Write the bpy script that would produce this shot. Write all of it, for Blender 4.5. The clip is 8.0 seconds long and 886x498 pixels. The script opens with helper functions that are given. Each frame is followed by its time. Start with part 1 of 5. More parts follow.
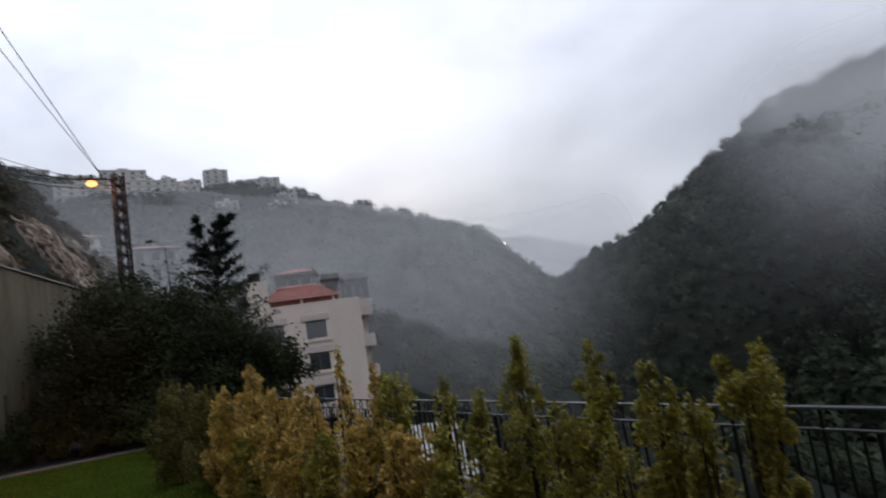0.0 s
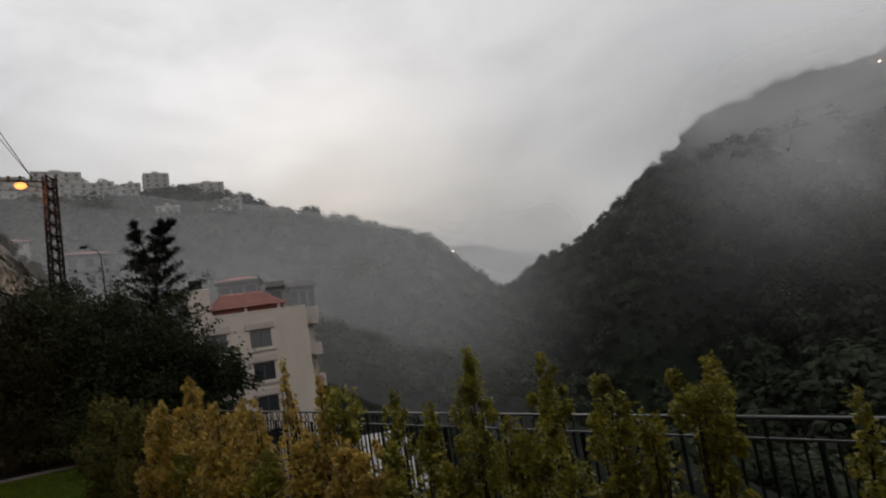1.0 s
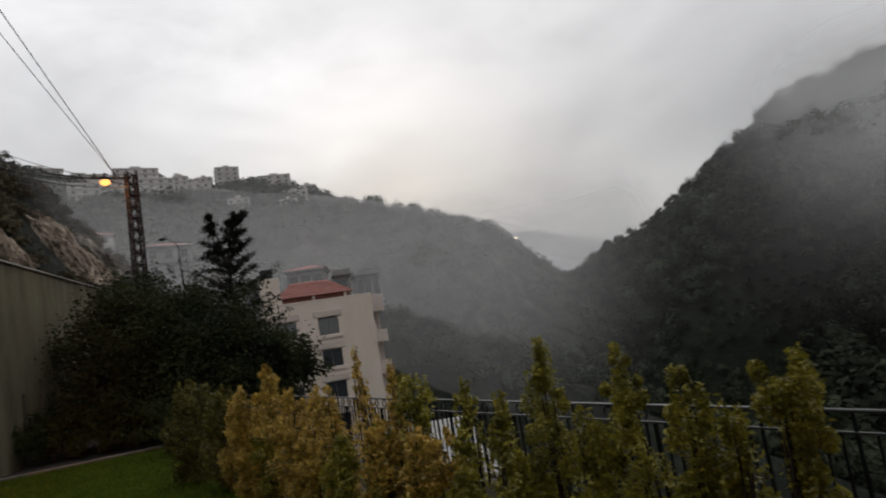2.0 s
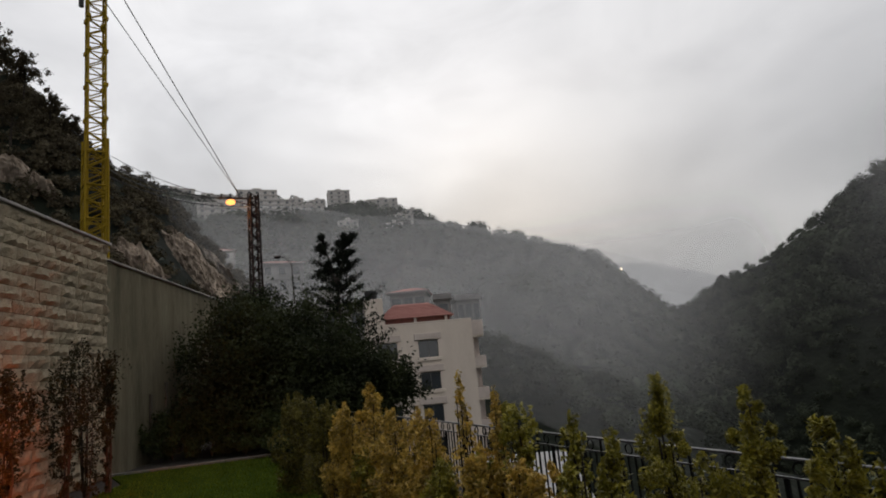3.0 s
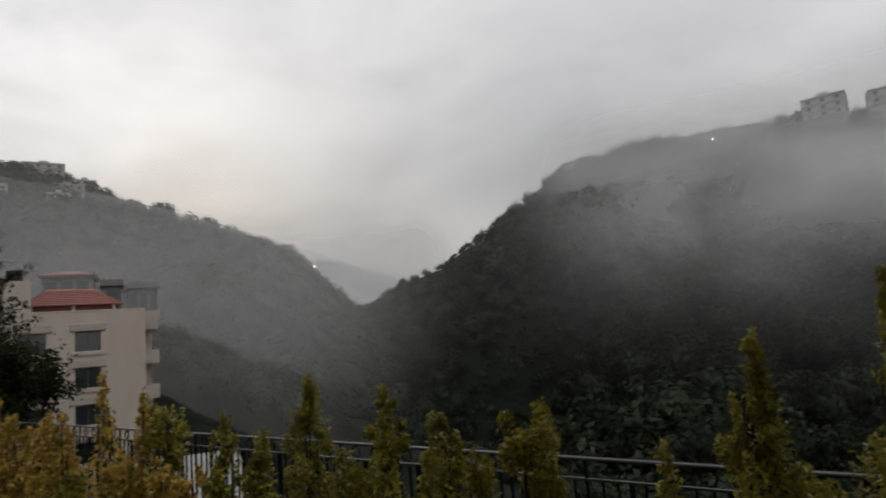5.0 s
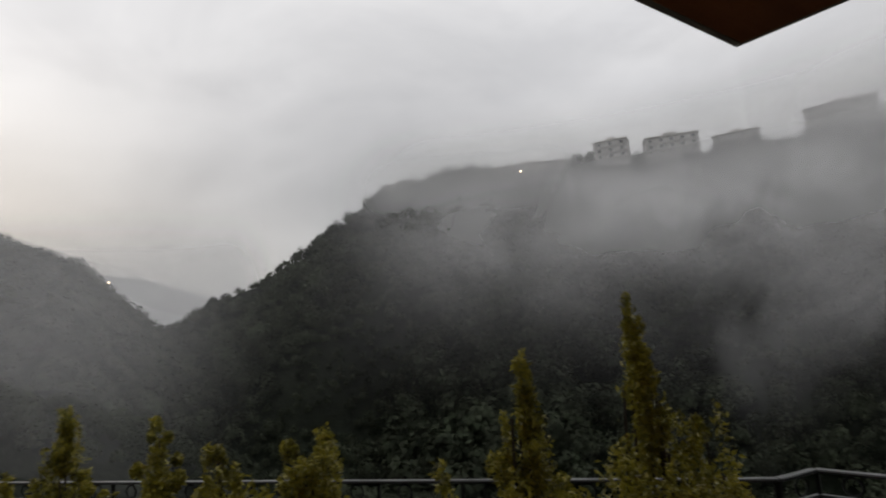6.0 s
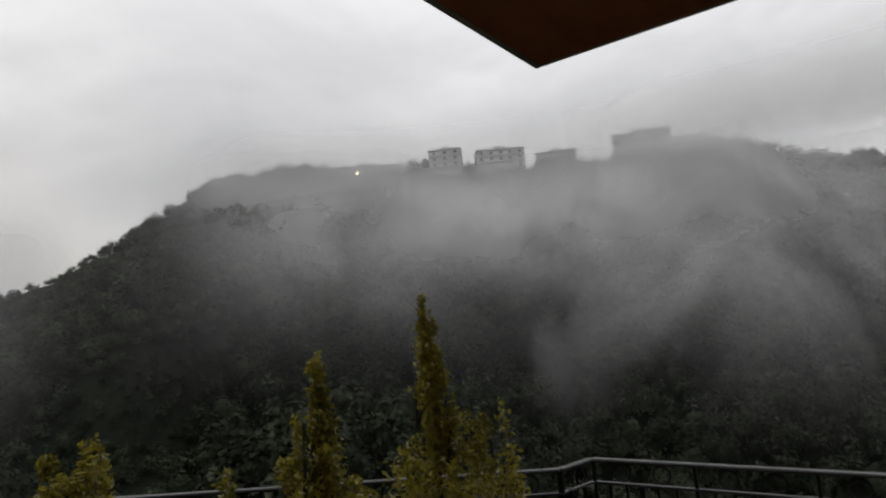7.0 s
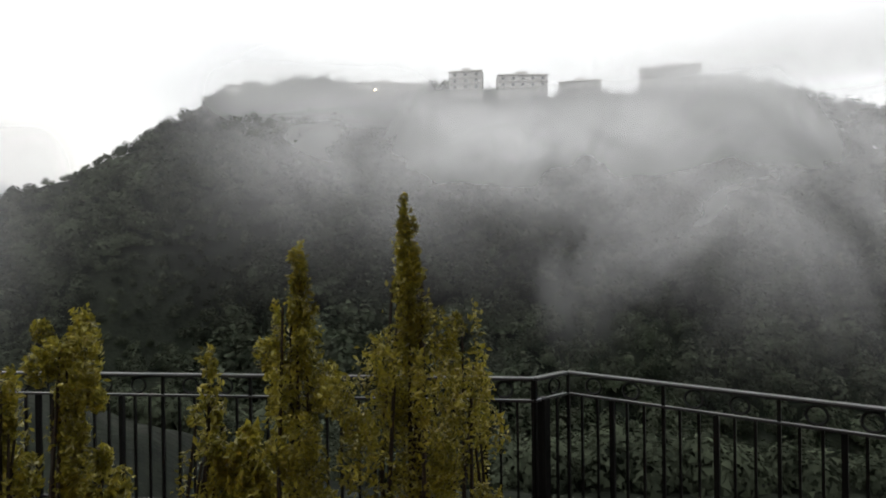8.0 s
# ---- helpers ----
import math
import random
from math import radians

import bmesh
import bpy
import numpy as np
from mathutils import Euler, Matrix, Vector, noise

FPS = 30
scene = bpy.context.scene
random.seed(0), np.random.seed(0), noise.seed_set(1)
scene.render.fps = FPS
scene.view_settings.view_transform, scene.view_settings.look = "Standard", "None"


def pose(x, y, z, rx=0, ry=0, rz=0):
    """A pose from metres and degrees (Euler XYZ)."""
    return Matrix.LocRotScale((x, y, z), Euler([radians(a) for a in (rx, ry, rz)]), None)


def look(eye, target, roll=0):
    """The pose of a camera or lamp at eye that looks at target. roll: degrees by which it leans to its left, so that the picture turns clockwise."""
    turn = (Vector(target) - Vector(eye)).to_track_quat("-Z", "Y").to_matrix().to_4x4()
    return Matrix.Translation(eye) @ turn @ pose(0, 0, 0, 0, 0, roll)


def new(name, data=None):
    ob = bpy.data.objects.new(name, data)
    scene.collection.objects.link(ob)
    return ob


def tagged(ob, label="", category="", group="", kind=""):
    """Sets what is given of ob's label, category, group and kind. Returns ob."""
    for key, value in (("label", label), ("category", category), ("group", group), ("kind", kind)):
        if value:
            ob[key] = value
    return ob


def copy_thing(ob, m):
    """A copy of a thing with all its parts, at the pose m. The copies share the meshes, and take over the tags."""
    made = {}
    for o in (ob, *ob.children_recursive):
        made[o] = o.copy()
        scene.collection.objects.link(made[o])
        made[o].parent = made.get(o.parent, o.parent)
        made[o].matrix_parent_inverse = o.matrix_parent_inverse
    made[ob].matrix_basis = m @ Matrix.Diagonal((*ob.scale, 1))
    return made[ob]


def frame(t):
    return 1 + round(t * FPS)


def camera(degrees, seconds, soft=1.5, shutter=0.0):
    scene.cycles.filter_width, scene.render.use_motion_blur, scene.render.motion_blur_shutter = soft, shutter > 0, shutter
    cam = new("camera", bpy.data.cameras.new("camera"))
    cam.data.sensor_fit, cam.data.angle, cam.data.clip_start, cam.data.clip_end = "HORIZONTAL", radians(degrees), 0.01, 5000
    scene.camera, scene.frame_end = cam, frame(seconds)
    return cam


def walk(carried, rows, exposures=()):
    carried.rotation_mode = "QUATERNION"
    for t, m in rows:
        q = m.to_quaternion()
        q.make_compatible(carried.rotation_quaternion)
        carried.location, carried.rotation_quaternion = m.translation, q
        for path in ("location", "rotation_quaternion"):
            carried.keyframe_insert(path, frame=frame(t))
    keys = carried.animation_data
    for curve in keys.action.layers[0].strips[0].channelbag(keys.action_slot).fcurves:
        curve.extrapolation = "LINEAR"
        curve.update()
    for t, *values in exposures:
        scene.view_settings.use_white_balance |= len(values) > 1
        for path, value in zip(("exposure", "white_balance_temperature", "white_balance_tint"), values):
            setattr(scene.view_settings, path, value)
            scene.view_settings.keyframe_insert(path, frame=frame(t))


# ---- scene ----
cam = camera(70.83, 8.0, soft=1.8, shutter=0.3)
walk(cam, [
    (0.0, pose(-0.070, -0.075, 1.700, 97.17, 8.74, 16.84)),
    (0.5, pose(-0.083, -0.087, 1.725, 101.07, 7.20, 22.54)),
    (1.0, pose(-0.110, 0.004, 1.731, 97.14, 8.95, 12.03)),
    (1.2, pose(-0.110, 0.000, 1.724, 96.06, 8.62, 11.21)),
    (2.3, pose(-0.183, -0.031, 1.765, 98.07, 8.79, 22.28)),
    (2.5, pose(-0.213, -0.017, 1.767, 99.57, 7.89, 24.76)),
    (3.0, pose(-0.227, 0.009, 1.759, 100.43, 5.46, 26.85)),
    (3.5, pose(-0.226, -0.004, 1.766, 100.04, 5.06, 27.02)),
    (4.0, pose(-0.181, 0.008, 1.773, 99.28, 6.30, 16.90)),
    (4.5, pose(-0.110, 0.052, 1.777, 98.16, 6.99, 5.94)),
    (4.7, pose(-0.092, 0.034, 1.777, 97.50, 5.82, 3.11)),
    (5.8, pose(0.058, 0.079, 1.777, 98.26, 4.87, -14.38)),
    (6.0, pose(0.081, 0.059, 1.779, 97.92, 5.21, -17.77)),
    (6.5, pose(0.158, 0.068, 1.772, 97.37, 5.98, -25.54)),
    (7.0, pose(0.212, 0.032, 1.763, 96.76, 5.03, -33.16)),
    (7.2, pose(0.232, 0.005, 1.761, 94.41, 6.42, -34.20)),
    (7.5, pose(0.250, 0.009, 1.736, 91.71, 5.01, -37.17)),
    (7.8, pose(0.242, -0.039, 1.685, 89.80, 2.09, -34.31)),
    (8.0, pose(0.285, -0.054, 1.662, 89.89, 0.75, -32.38)),
], exposures=[
    (0.0, 0.25, 5800, 13), (0.5, -0.16, 6150, 13), (1.0, -0.22, 6520, 11), (1.2, -0.16, 6520, 11), (2.3, -0.03, 6480, 11), (3.0, -0.06, 6480, 11),
    (3.5, -0.09, 6500, 11), (4.5, -0.15, 6520, 11), (5.8, -0.1, 6520, 11), (6.5, 0.0, 6520, 11), (7.0, 0.1, 6520, 11), (7.5, 0.45, 6550, 10), (8.0, 1.02, 6500, 9),
])

# ---- light ----
world = bpy.data.worlds.new("overcast_dusk")
scene.world = world
world.use_nodes = True
wn, wl = world.node_tree.nodes, world.node_tree.links
wn.clear()
w_out = wn.new("ShaderNodeOutputWorld")
w_bg = wn.new("ShaderNodeBackground")
w_sky = wn.new("ShaderNodeTexSky")
w_sky.sky_type = "NISHITA"
w_sky.sun_disc = False
w_sky.sun_elevation = radians(12)
w_sky.sun_rotation = radians(-20)
w_co = wn.new("ShaderNodeTexCoord")
w_map = wn.new("ShaderNodeMapping")
w_map.inputs["Scale"].default_value = (1.0, 1.0, 2.2)
w_map.inputs["Location"].default_value = (0.35, 0.2, 0.1)
w_n1 = wn.new("ShaderNodeTexNoise")
w_n1.inputs["Scale"].default_value = 2.1
w_n1.inputs["Detail"].default_value = 5
w_n1.inputs["Roughness"].default_value = 0.5
w_n1.inputs["Distortion"].default_value = 0.4
w_ramp = wn.new("ShaderNodeValToRGB")
w_ramp.color_ramp.elements[0].position = 0.36
w_ramp.color_ramp.elements[0].color = (0.432, 0.432, 0.437, 1)
w_ramp.color_ramp.elements[1].position = 0.62
w_ramp.color_ramp.elements[1].color = (0.57, 0.567, 0.567, 1)
w_mix = wn.new("ShaderNodeMixRGB")
w_mix.inputs["Fac"].default_value = 0.94
w_scale = wn.new("ShaderNodeVectorMath")
w_scale.operation = "SCALE"
w_scale.inputs["Scale"].default_value = 0.1
wl.new(w_co.outputs["Generated"], w_map.inputs["Vector"])
wl.new(w_map.outputs["Vector"], w_n1.inputs["Vector"])
wl.new(w_n1.outputs["Fac"], w_ramp.inputs["Fac"])
wl.new(w_sky.outputs["Color"], w_scale.inputs[0])
wl.new(w_scale.outputs["Vector"], w_mix.inputs["Color1"])
wl.new(w_ramp.outputs["Color"], w_mix.inputs["Color2"])
# the cloud is thinner and brighter overhead, and a dark bank of it hangs over the gorge
w_xyz = wn.new("ShaderNodeSeparateXYZ")
wl.new(w_co.outputs["Generated"], w_xyz.inputs[0])
w_up = wn.new("ShaderNodeMapRange")
w_up.interpolation_type = "SMOOTHSTEP"
for k_, v_ in (("From Min", 0.05), ("From Max", 0.5), ("To Min", 0.70), ("To Max", 1.03)):
    w_up.inputs[k_].default_value = v_
wl.new(w_xyz.outputs["Z"], w_up.inputs["Value"])
w_dot = wn.new("ShaderNodeVectorMath")
w_dot.operation = "DOT_PRODUCT"
w_dot.inputs[1].default_value = (0.16, 0.955, 0.25)
wl.new(w_co.outputs["Generated"], w_dot.inputs[0])
w_n2 = wn.new("ShaderNodeTexNoise")
w_n2.inputs["Scale"].default_value = 4.6
w_n2.inputs["Detail"].default_value = 6
w_n2.inputs["Roughness"].default_value = 0.55
w_n2.inputs["Distortion"].default_value = 0.9
wl.new(w_map.outputs["Vector"], w_n2.inputs["Vector"])
w_rag = wn.new("ShaderNodeMath")
w_rag.operation = "MULTIPLY_ADD"
w_rag.inputs[1].default_value = 0.16
wl.new(w_n2.outputs["Fac"], w_rag.inputs[0])
wl.new(w_dot.outputs["Value"], w_rag.inputs[2])
w_bank = wn.new("ShaderNodeMapRange")
w_bank.interpolation_type = "SMOOTHSTEP"
for k_, v_ in (("From Min", 0.96), ("From Max", 1.10), ("To Min", 1.0), ("To Max", 0.80)):
    w_bank.inputs[k_].default_value = v_
wl.new(w_rag.outputs[0], w_bank.inputs["Value"])
w_tone = wn.new("ShaderNodeMath")
w_tone.operation = "MULTIPLY"
wl.new(w_up.outputs["Result"], w_tone.inputs[0])
wl.new(w_bank.outputs["Result"], w_tone.inputs[1])
w_puff = wn.new("ShaderNodeMapRange")
for k_, v_ in (("From Min", 0.3), ("From Max", 0.7), ("To Min", 0.92), ("To Max", 1.07)):
    w_puff.inputs[k_].default_value = v_
wl.new(w_n2.outputs["Fac"], w_puff.inputs["Value"])
w_all = wn.new("ShaderNodeMath")
w_all.operation = "MULTIPLY"
wl.new(w_tone.outputs[0], w_all.inputs[0])
wl.new(w_puff.outputs["Result"], w_all.inputs[1])
w_shade = wn.new("ShaderNodeVectorMath")
w_shade.operation = "SCALE"
wl.new(w_mix.outputs["Color"], w_shade.inputs[0])
wl.new(w_all.outputs[0], w_shade.inputs["Scale"])
wl.new(w_shade.outputs["Vector"], w_bg.inputs["Color"])
w_bg.inputs["Strength"].default_value = 1.68
wl.new(w_bg.outputs["Background"], w_out.inputs["Surface"])

sun_data = bpy.data.lights.new("sun", "SUN")
sun_data.energy, sun_data.angle, sun_data.color = 0.5, radians(60), (1.0, 0.97, 0.93)
sun = new("sun", sun_data)
sun.matrix_world = look((0, 0, 60), (-10, -32, 0))

# ---- materials ----


def node_mat(name):
    m = bpy.data.materials.new(name)
    m.use_nodes = True
    t = m.node_tree
    t.nodes.clear()
    out = t.nodes.new("ShaderNodeOutputMaterial")
    return m, t.nodes, t.links, out


def surface(name, dark, light, scale=3.0, fine=40.0, rough=0.8, bump=0.3, metal=0.0, spread=0.5, island=0.0, stretch=(1, 1, 1), dist=0.02, object_random=0.0, gloss=0.4):
    """A two-scale mottled surface between two colours, with fine relief."""
    m, n, l, out = node_mat(name)
    b = n.new("ShaderNodeBsdfPrincipled")
    b.inputs["Roughness"].default_value = rough
    b.inputs["Metallic"].default_value = metal
    b.inputs["Specular IOR Level"].default_value = gloss
    co = n.new("ShaderNodeTexCoord")
    mp = n.new("ShaderNodeMapping")
    mp.inputs["Scale"].default_value = stretch
    l.new(co.outputs["Object"], mp.inputs["Vector"])
    n1 = n.new("ShaderNodeTexNoise")
    n1.inputs["Scale"].default_value = scale
    n1.inputs["Detail"].default_value = 6
    n1.inputs["Roughness"].default_value = 0.62
    n2 = n.new("ShaderNodeTexNoise")
    n2.inputs["Scale"].default_value = fine
    n2.inputs["Detail"].default_value = 4
    for q in (n1, n2):
        l.new(mp.outputs["Vector"], q.inputs["Vector"])
    a = n.new("ShaderNodeMath")
    a.operation = "MULTIPLY_ADD"
    a.inputs[1].default_value = 0.4
    l.new(n2.outputs["Fac"], a.inputs[0])
    l.new(n1.outputs["Fac"], a.inputs[2])
    r = n.new("ShaderNodeMapRange")
    r.inputs["From Min"].default_value = 0.7 - spread / 2
    r.inputs["From Max"].default_value = 0.7 + spread / 2
    l.new(a.outputs[0], r.inputs["Value"])
    last = r.outputs["Result"]
    for amount, kind in ((island, "g"), (object_random, "o")):
        if amount:
            src = n.new("ShaderNodeNewGeometry") if kind == "g" else n.new("ShaderNodeObjectInfo")
            ma = n.new("ShaderNodeMath")
            ma.operation = "MULTIPLY_ADD"
            ma.inputs[1].default_value = amount
            l.new(src.outputs["Random Per Island" if kind == "g" else "Random"], ma.inputs[0])
            l.new(last, ma.inputs[2])
            sb = n.new("ShaderNodeMath")
            sb.operation = "SUBTRACT"
            sb.use_clamp = True
            sb.inputs[1].default_value = amount / 2
            l.new(ma.outputs[0], sb.inputs[0])
            last = sb.outputs[0]
    mx = n.new("ShaderNodeMixRGB")
    mx.inputs["Color1"].default_value = (*dark, 1)
    mx.inputs["Color2"].default_value = (*light, 1)
    l.new(last, mx.inputs["Fac"])
    l.new(mx.outputs["Color"], b.inputs["Base Color"])
    if bump:
        bp = n.new("ShaderNodeBump")
        bp.inputs["Strength"].default_value = bump
        bp.inputs["Distance"].default_value = dist
        l.new(a.outputs[0], bp.inputs["Height"])
        l.new(bp.outputs["Normal"], b.inputs["Normal"])
    l.new(b.outputs["BSDF"], out.inputs["Surface"])
    return m


def leaf_mat(name, dark, light, rough=0.45, passing=0.25, gloss=0.2, patch=2.5, single=0.55, patches=0.5):
    """Leaves: each leaf with its own shade, a little light passing through."""
    m, n, l, out = node_mat(name)
    b = n.new("ShaderNodeBsdfPrincipled")
    b.inputs["Roughness"].default_value = rough
    b.inputs["Specular IOR Level"].default_value = gloss
    g = n.new("ShaderNodeNewGeometry")
    co = n.new("ShaderNodeTexCoord")
    ns = n.new("ShaderNodeTexNoise")
    ns.inputs["Scale"].default_value = patch
    ns.inputs["Detail"].default_value = 3
    l.new(co.outputs["Object"], ns.inputs["Vector"])
    ad = n.new("ShaderNodeMath")
    ad.operation = "MULTIPLY_ADD"
    ad.inputs[1].default_value = single
    l.new(g.outputs["Random Per Island"], ad.inputs[0])
    sh = n.new("ShaderNodeMapRange")
    sh.inputs["From Min"].default_value = 0.3
    sh.inputs["From Max"].default_value = 0.7
    sh.inputs["To Max"].default_value = patches
    l.new(ns.outputs["Fac"], sh.inputs["Value"])
    l.new(sh.outputs["Result"], ad.inputs[2])
    mx = n.new("ShaderNodeMixRGB")
    mx.inputs["Color1"].default_value = (*dark, 1)
    mx.inputs["Color2"].default_value = (*light, 1)
    l.new(ad.outputs[0], mx.inputs["Fac"])
    l.new(mx.outputs["Color"], b.inputs["Base Color"])
    tr = n.new("ShaderNodeBsdfTranslucent")
    l.new(mx.outputs["Color"], tr.inputs["Color"])
    ms = n.new("ShaderNodeMixShader")
    ms.inputs["Fac"].default_value = passing
    l.new(b.outputs["BSDF"], ms.inputs[1])
    l.new(tr.outputs["BSDF"], ms.inputs[2])
    l.new(ms.outputs["Shader"], out.inputs["Surface"])
    return m


def glow_mat(name, colour, strength):
    m, n, l, out = node_mat(name)
    e = n.new("ShaderNodeEmission")
    e.inputs["Color"].default_value = (*colour, 1)
    e.inputs["Strength"].default_value = strength
    l.new(e.outputs["Emission"], out.inputs["Surface"])
    return m


def glass_mat(name, colour, rough=0.08):
    m, n, l, out = node_mat(name)
    b = n.new("ShaderNodeBsdfPrincipled")
    b.inputs["Base Color"].default_value = (*colour, 1)
    b.inputs["Roughness"].default_value = rough
    b.inputs["Specular IOR Level"].default_value = 0.8
    l.new(b.outputs["BSDF"], out.inputs["Surface"])
    return m


def mist_mat(name, amount, scale, low, high, ramps=(), stretch=(1, 1, 1), colour=(0.95, 0.95, 0.955), shift=0.0, detail=4, swirl=0.3):
    """Thin mist: mostly clear, lit by the sky where it is dense. ramps: (axis, from, to) fades along world axes, in metres."""
    m, n, l, out = node_mat(name)
    co = n.new("ShaderNodeNewGeometry")
    mp = n.new("ShaderNodeMapping")
    mp.inputs["Scale"].default_value = stretch
    mp.inputs["Location"].default_value = (shift, shift * 0.7, 0)
    l.new(co.outputs["Position"], mp.inputs["Vector"])
    ns = n.new("ShaderNodeTexNoise")
    ns.inputs["Scale"].default_value = scale
    ns.inputs["Detail"].default_value = detail
    ns.inputs["Roughness"].default_value = 0.5
    ns.inputs["Distortion"].default_value = swirl
    l.new(mp.outputs["Vector"], ns.inputs["Vector"])
    r = n.new("ShaderNodeMapRange")
    r.interpolation_type = "SMOOTHSTEP"
    r.inputs["From Min"].default_value = low
    r.inputs["From Max"].default_value = high
    l.new(ns.outputs["Fac"], r.inputs["Value"])
    last = r.outputs["Result"]
    sx = n.new("ShaderNodeSeparateXYZ")
    l.new(co.outputs["Position"], sx.inputs[0])
    for axis, a, b in ramps:
        q = n.new("ShaderNodeMapRange")
        q.interpolation_type = "SMOOTHSTEP"
        q.inputs["From Min"].default_value = a
        q.inputs["From Max"].default_value = b
        l.new(sx.outputs[axis], q.inputs["Value"])
        mu = n.new("ShaderNodeMath")
        mu.operation = "MULTIPLY"
        l.new(last, mu.inputs[0])
        l.new(q.outputs["Result"], mu.inputs[1])
        last = mu.outputs[0]
    mu = n.new("ShaderNodeMath")
    mu.operation = "MULTIPLY"
    mu.inputs[1].default_value = amount
    l.new(last, mu.inputs[0])
    d = n.new("ShaderNodeBsdfDiffuse")
    t = n.new("ShaderNodeBsdfTranslucent")
    for q in (d, t):
        q.inputs["Color"].default_value = (*colour, 1)
    half = n.new("ShaderNodeMixShader")
    half.inputs["Fac"].default_value = 0.5
    l.new(d.outputs[0], half.inputs[1])
    l.new(t.outputs[0], half.inputs[2])
    tr = n.new("ShaderNodeBsdfTransparent")
    ms = n.new("ShaderNodeMixShader")
    l.new(mu.outputs[0], ms.inputs["Fac"])
    l.new(tr.outputs[0], ms.inputs[1])
    l.new(half.outputs[0], ms.inputs[2])
    l.new(ms.outputs[0], out.inputs["Surface"])
    return m


# forest floor kept near black: the shade between crowns is in its colour
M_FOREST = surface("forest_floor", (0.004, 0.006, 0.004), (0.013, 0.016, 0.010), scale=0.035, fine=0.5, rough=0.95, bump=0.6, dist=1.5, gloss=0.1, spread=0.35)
M_CANOPY = leaf_mat("forest_canopy", (0.011, 0.014, 0.010), (0.072, 0.085, 0.056), rough=0.9, passing=0.3, gloss=0.02, patch=0.11, single=0.08, patches=0.95)
M_SCRUB = leaf_mat("hillside_scrub", (0.014, 0.012, 0.007), (0.11, 0.092, 0.058), rough=0.8, passing=0.2, gloss=0.05, patch=0.7)
M_ROCK = surface("limestone_rock", (0.05, 0.038, 0.028), (0.42, 0.35, 0.28), scale=0.5, fine=2.2, rough=0.95, bump=1.0, dist=0.5, spread=0.42, stretch=(1.6, 1.6, 0.45), gloss=0.05)
M_LAWN = surface("lawn_soil", (0.014, 0.026, 0.003), (0.034, 0.052, 0.008), scale=1.2, fine=30, rough=1.0, bump=0.5, gloss=0.0)
M_GRASS = leaf_mat("grass_blades", (0.035, 0.055, 0.005), (0.12, 0.14, 0.016), rough=0.9, passing=0.3, gloss=0.0)
M_SOIL = surface("bed_soil", (0.008, 0.006, 0.004), (0.025, 0.018, 0.012), scale=2.5, fine=30, rough=0.95, bump=0.7)
M_STONE = surface("rock_faced_limestone", (0.10, 0.085, 0.058), (0.31, 0.262, 0.185), scale=2.2, fine=26, rough=0.95, bump=1.0, dist=0.04, object_random=0.16, spread=0.7, gloss=0.1)
M_MORTAR = surface("mortar", (0.05, 0.042, 0.032), (0.1, 0.085, 0.065), scale=3, fine=50, rough=0.95)
M_RENDER = surface("weathered_cement_render", (0.055, 0.048, 0.030), (0.165, 0.145, 0.098), scale=0.8, fine=14, rough=0.95, bump=0.25, stretch=(2.2, 2.2, 0.25), spread=0.5, gloss=0.1)
M_COPING = surface("coping_stone", (0.14, 0.13, 0.115), (0.26, 0.245, 0.22), scale=2, fine=30, rough=0.6)
M_IRON = surface("black_painted_iron", (0.003, 0.003, 0.003), (0.007, 0.007, 0.007), scale=6, fine=80, rough=0.5, bump=0.05, dist=0.002, gloss=0.12)
M_WETIRON = surface("wet_black_iron", (0.004, 0.004, 0.004), (0.009, 0.009, 0.009), scale=6, fine=80, rough=0.28, bump=0.12, dist=0.002, gloss=0.4)
M_BARK = surface("bark", (0.012, 0.009, 0.006), (0.04, 0.03, 0.021), scale=6, fine=40, rough=0.9, bump=0.6, stretch=(1, 1, 0.25))
# privet ramps start very dark, standing for the leaves' shading of each other
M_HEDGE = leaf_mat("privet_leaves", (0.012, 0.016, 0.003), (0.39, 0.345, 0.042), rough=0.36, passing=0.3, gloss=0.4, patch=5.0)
# golden leaves made redder still: warm lamp light held in the leaf colour
M_HEDGE_Y = leaf_mat("lamp_warmed_golden_privet", (0.02, 0.015, 0.003), (0.73, 0.50, 0.10), rough=0.36, passing=0.3, gloss=0.4, patch=4.0)
# darker copy of the privet leaves; the shade is in its colour
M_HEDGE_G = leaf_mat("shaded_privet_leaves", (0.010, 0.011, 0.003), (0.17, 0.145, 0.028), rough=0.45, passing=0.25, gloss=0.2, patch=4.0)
M_WALLSHRUB = leaf_mat("dusky_shrub_leaves", (0.005, 0.005, 0.003), (0.045, 0.038, 0.015), rough=0.6, passing=0.2, gloss=0.1)
M_PILLAR = surface("brown_hewn_stone", (0.13, 0.088, 0.058), (0.30, 0.215, 0.145), scale=3.0, fine=26, rough=0.9, bump=0.9, dist=0.03, spread=0.6)
M_KERB = surface("dirty_kerb_concrete", (0.05, 0.048, 0.042), (0.13, 0.125, 0.11), scale=3, fine=30, rough=0.8)
M_EVERGREEN = leaf_mat("dark_evergreen_leaves", (0.004, 0.006, 0.003), (0.034, 0.042, 0.014), rough=0.6, passing=0.12, gloss=0.1, patch=0.9, single=0.2, patches=0.85)
M_SHRUB = leaf_mat("low_shrub_leaves", (0.007, 0.011, 0.004), (0.045, 0.058, 0.016), rough=0.6, passing=0.2, gloss=0.1)
M_PINE = leaf_mat("pine_needles", (0.003, 0.005, 0.0035), (0.014, 0.018, 0.011), rough=0.8, passing=0.05, gloss=0.05)
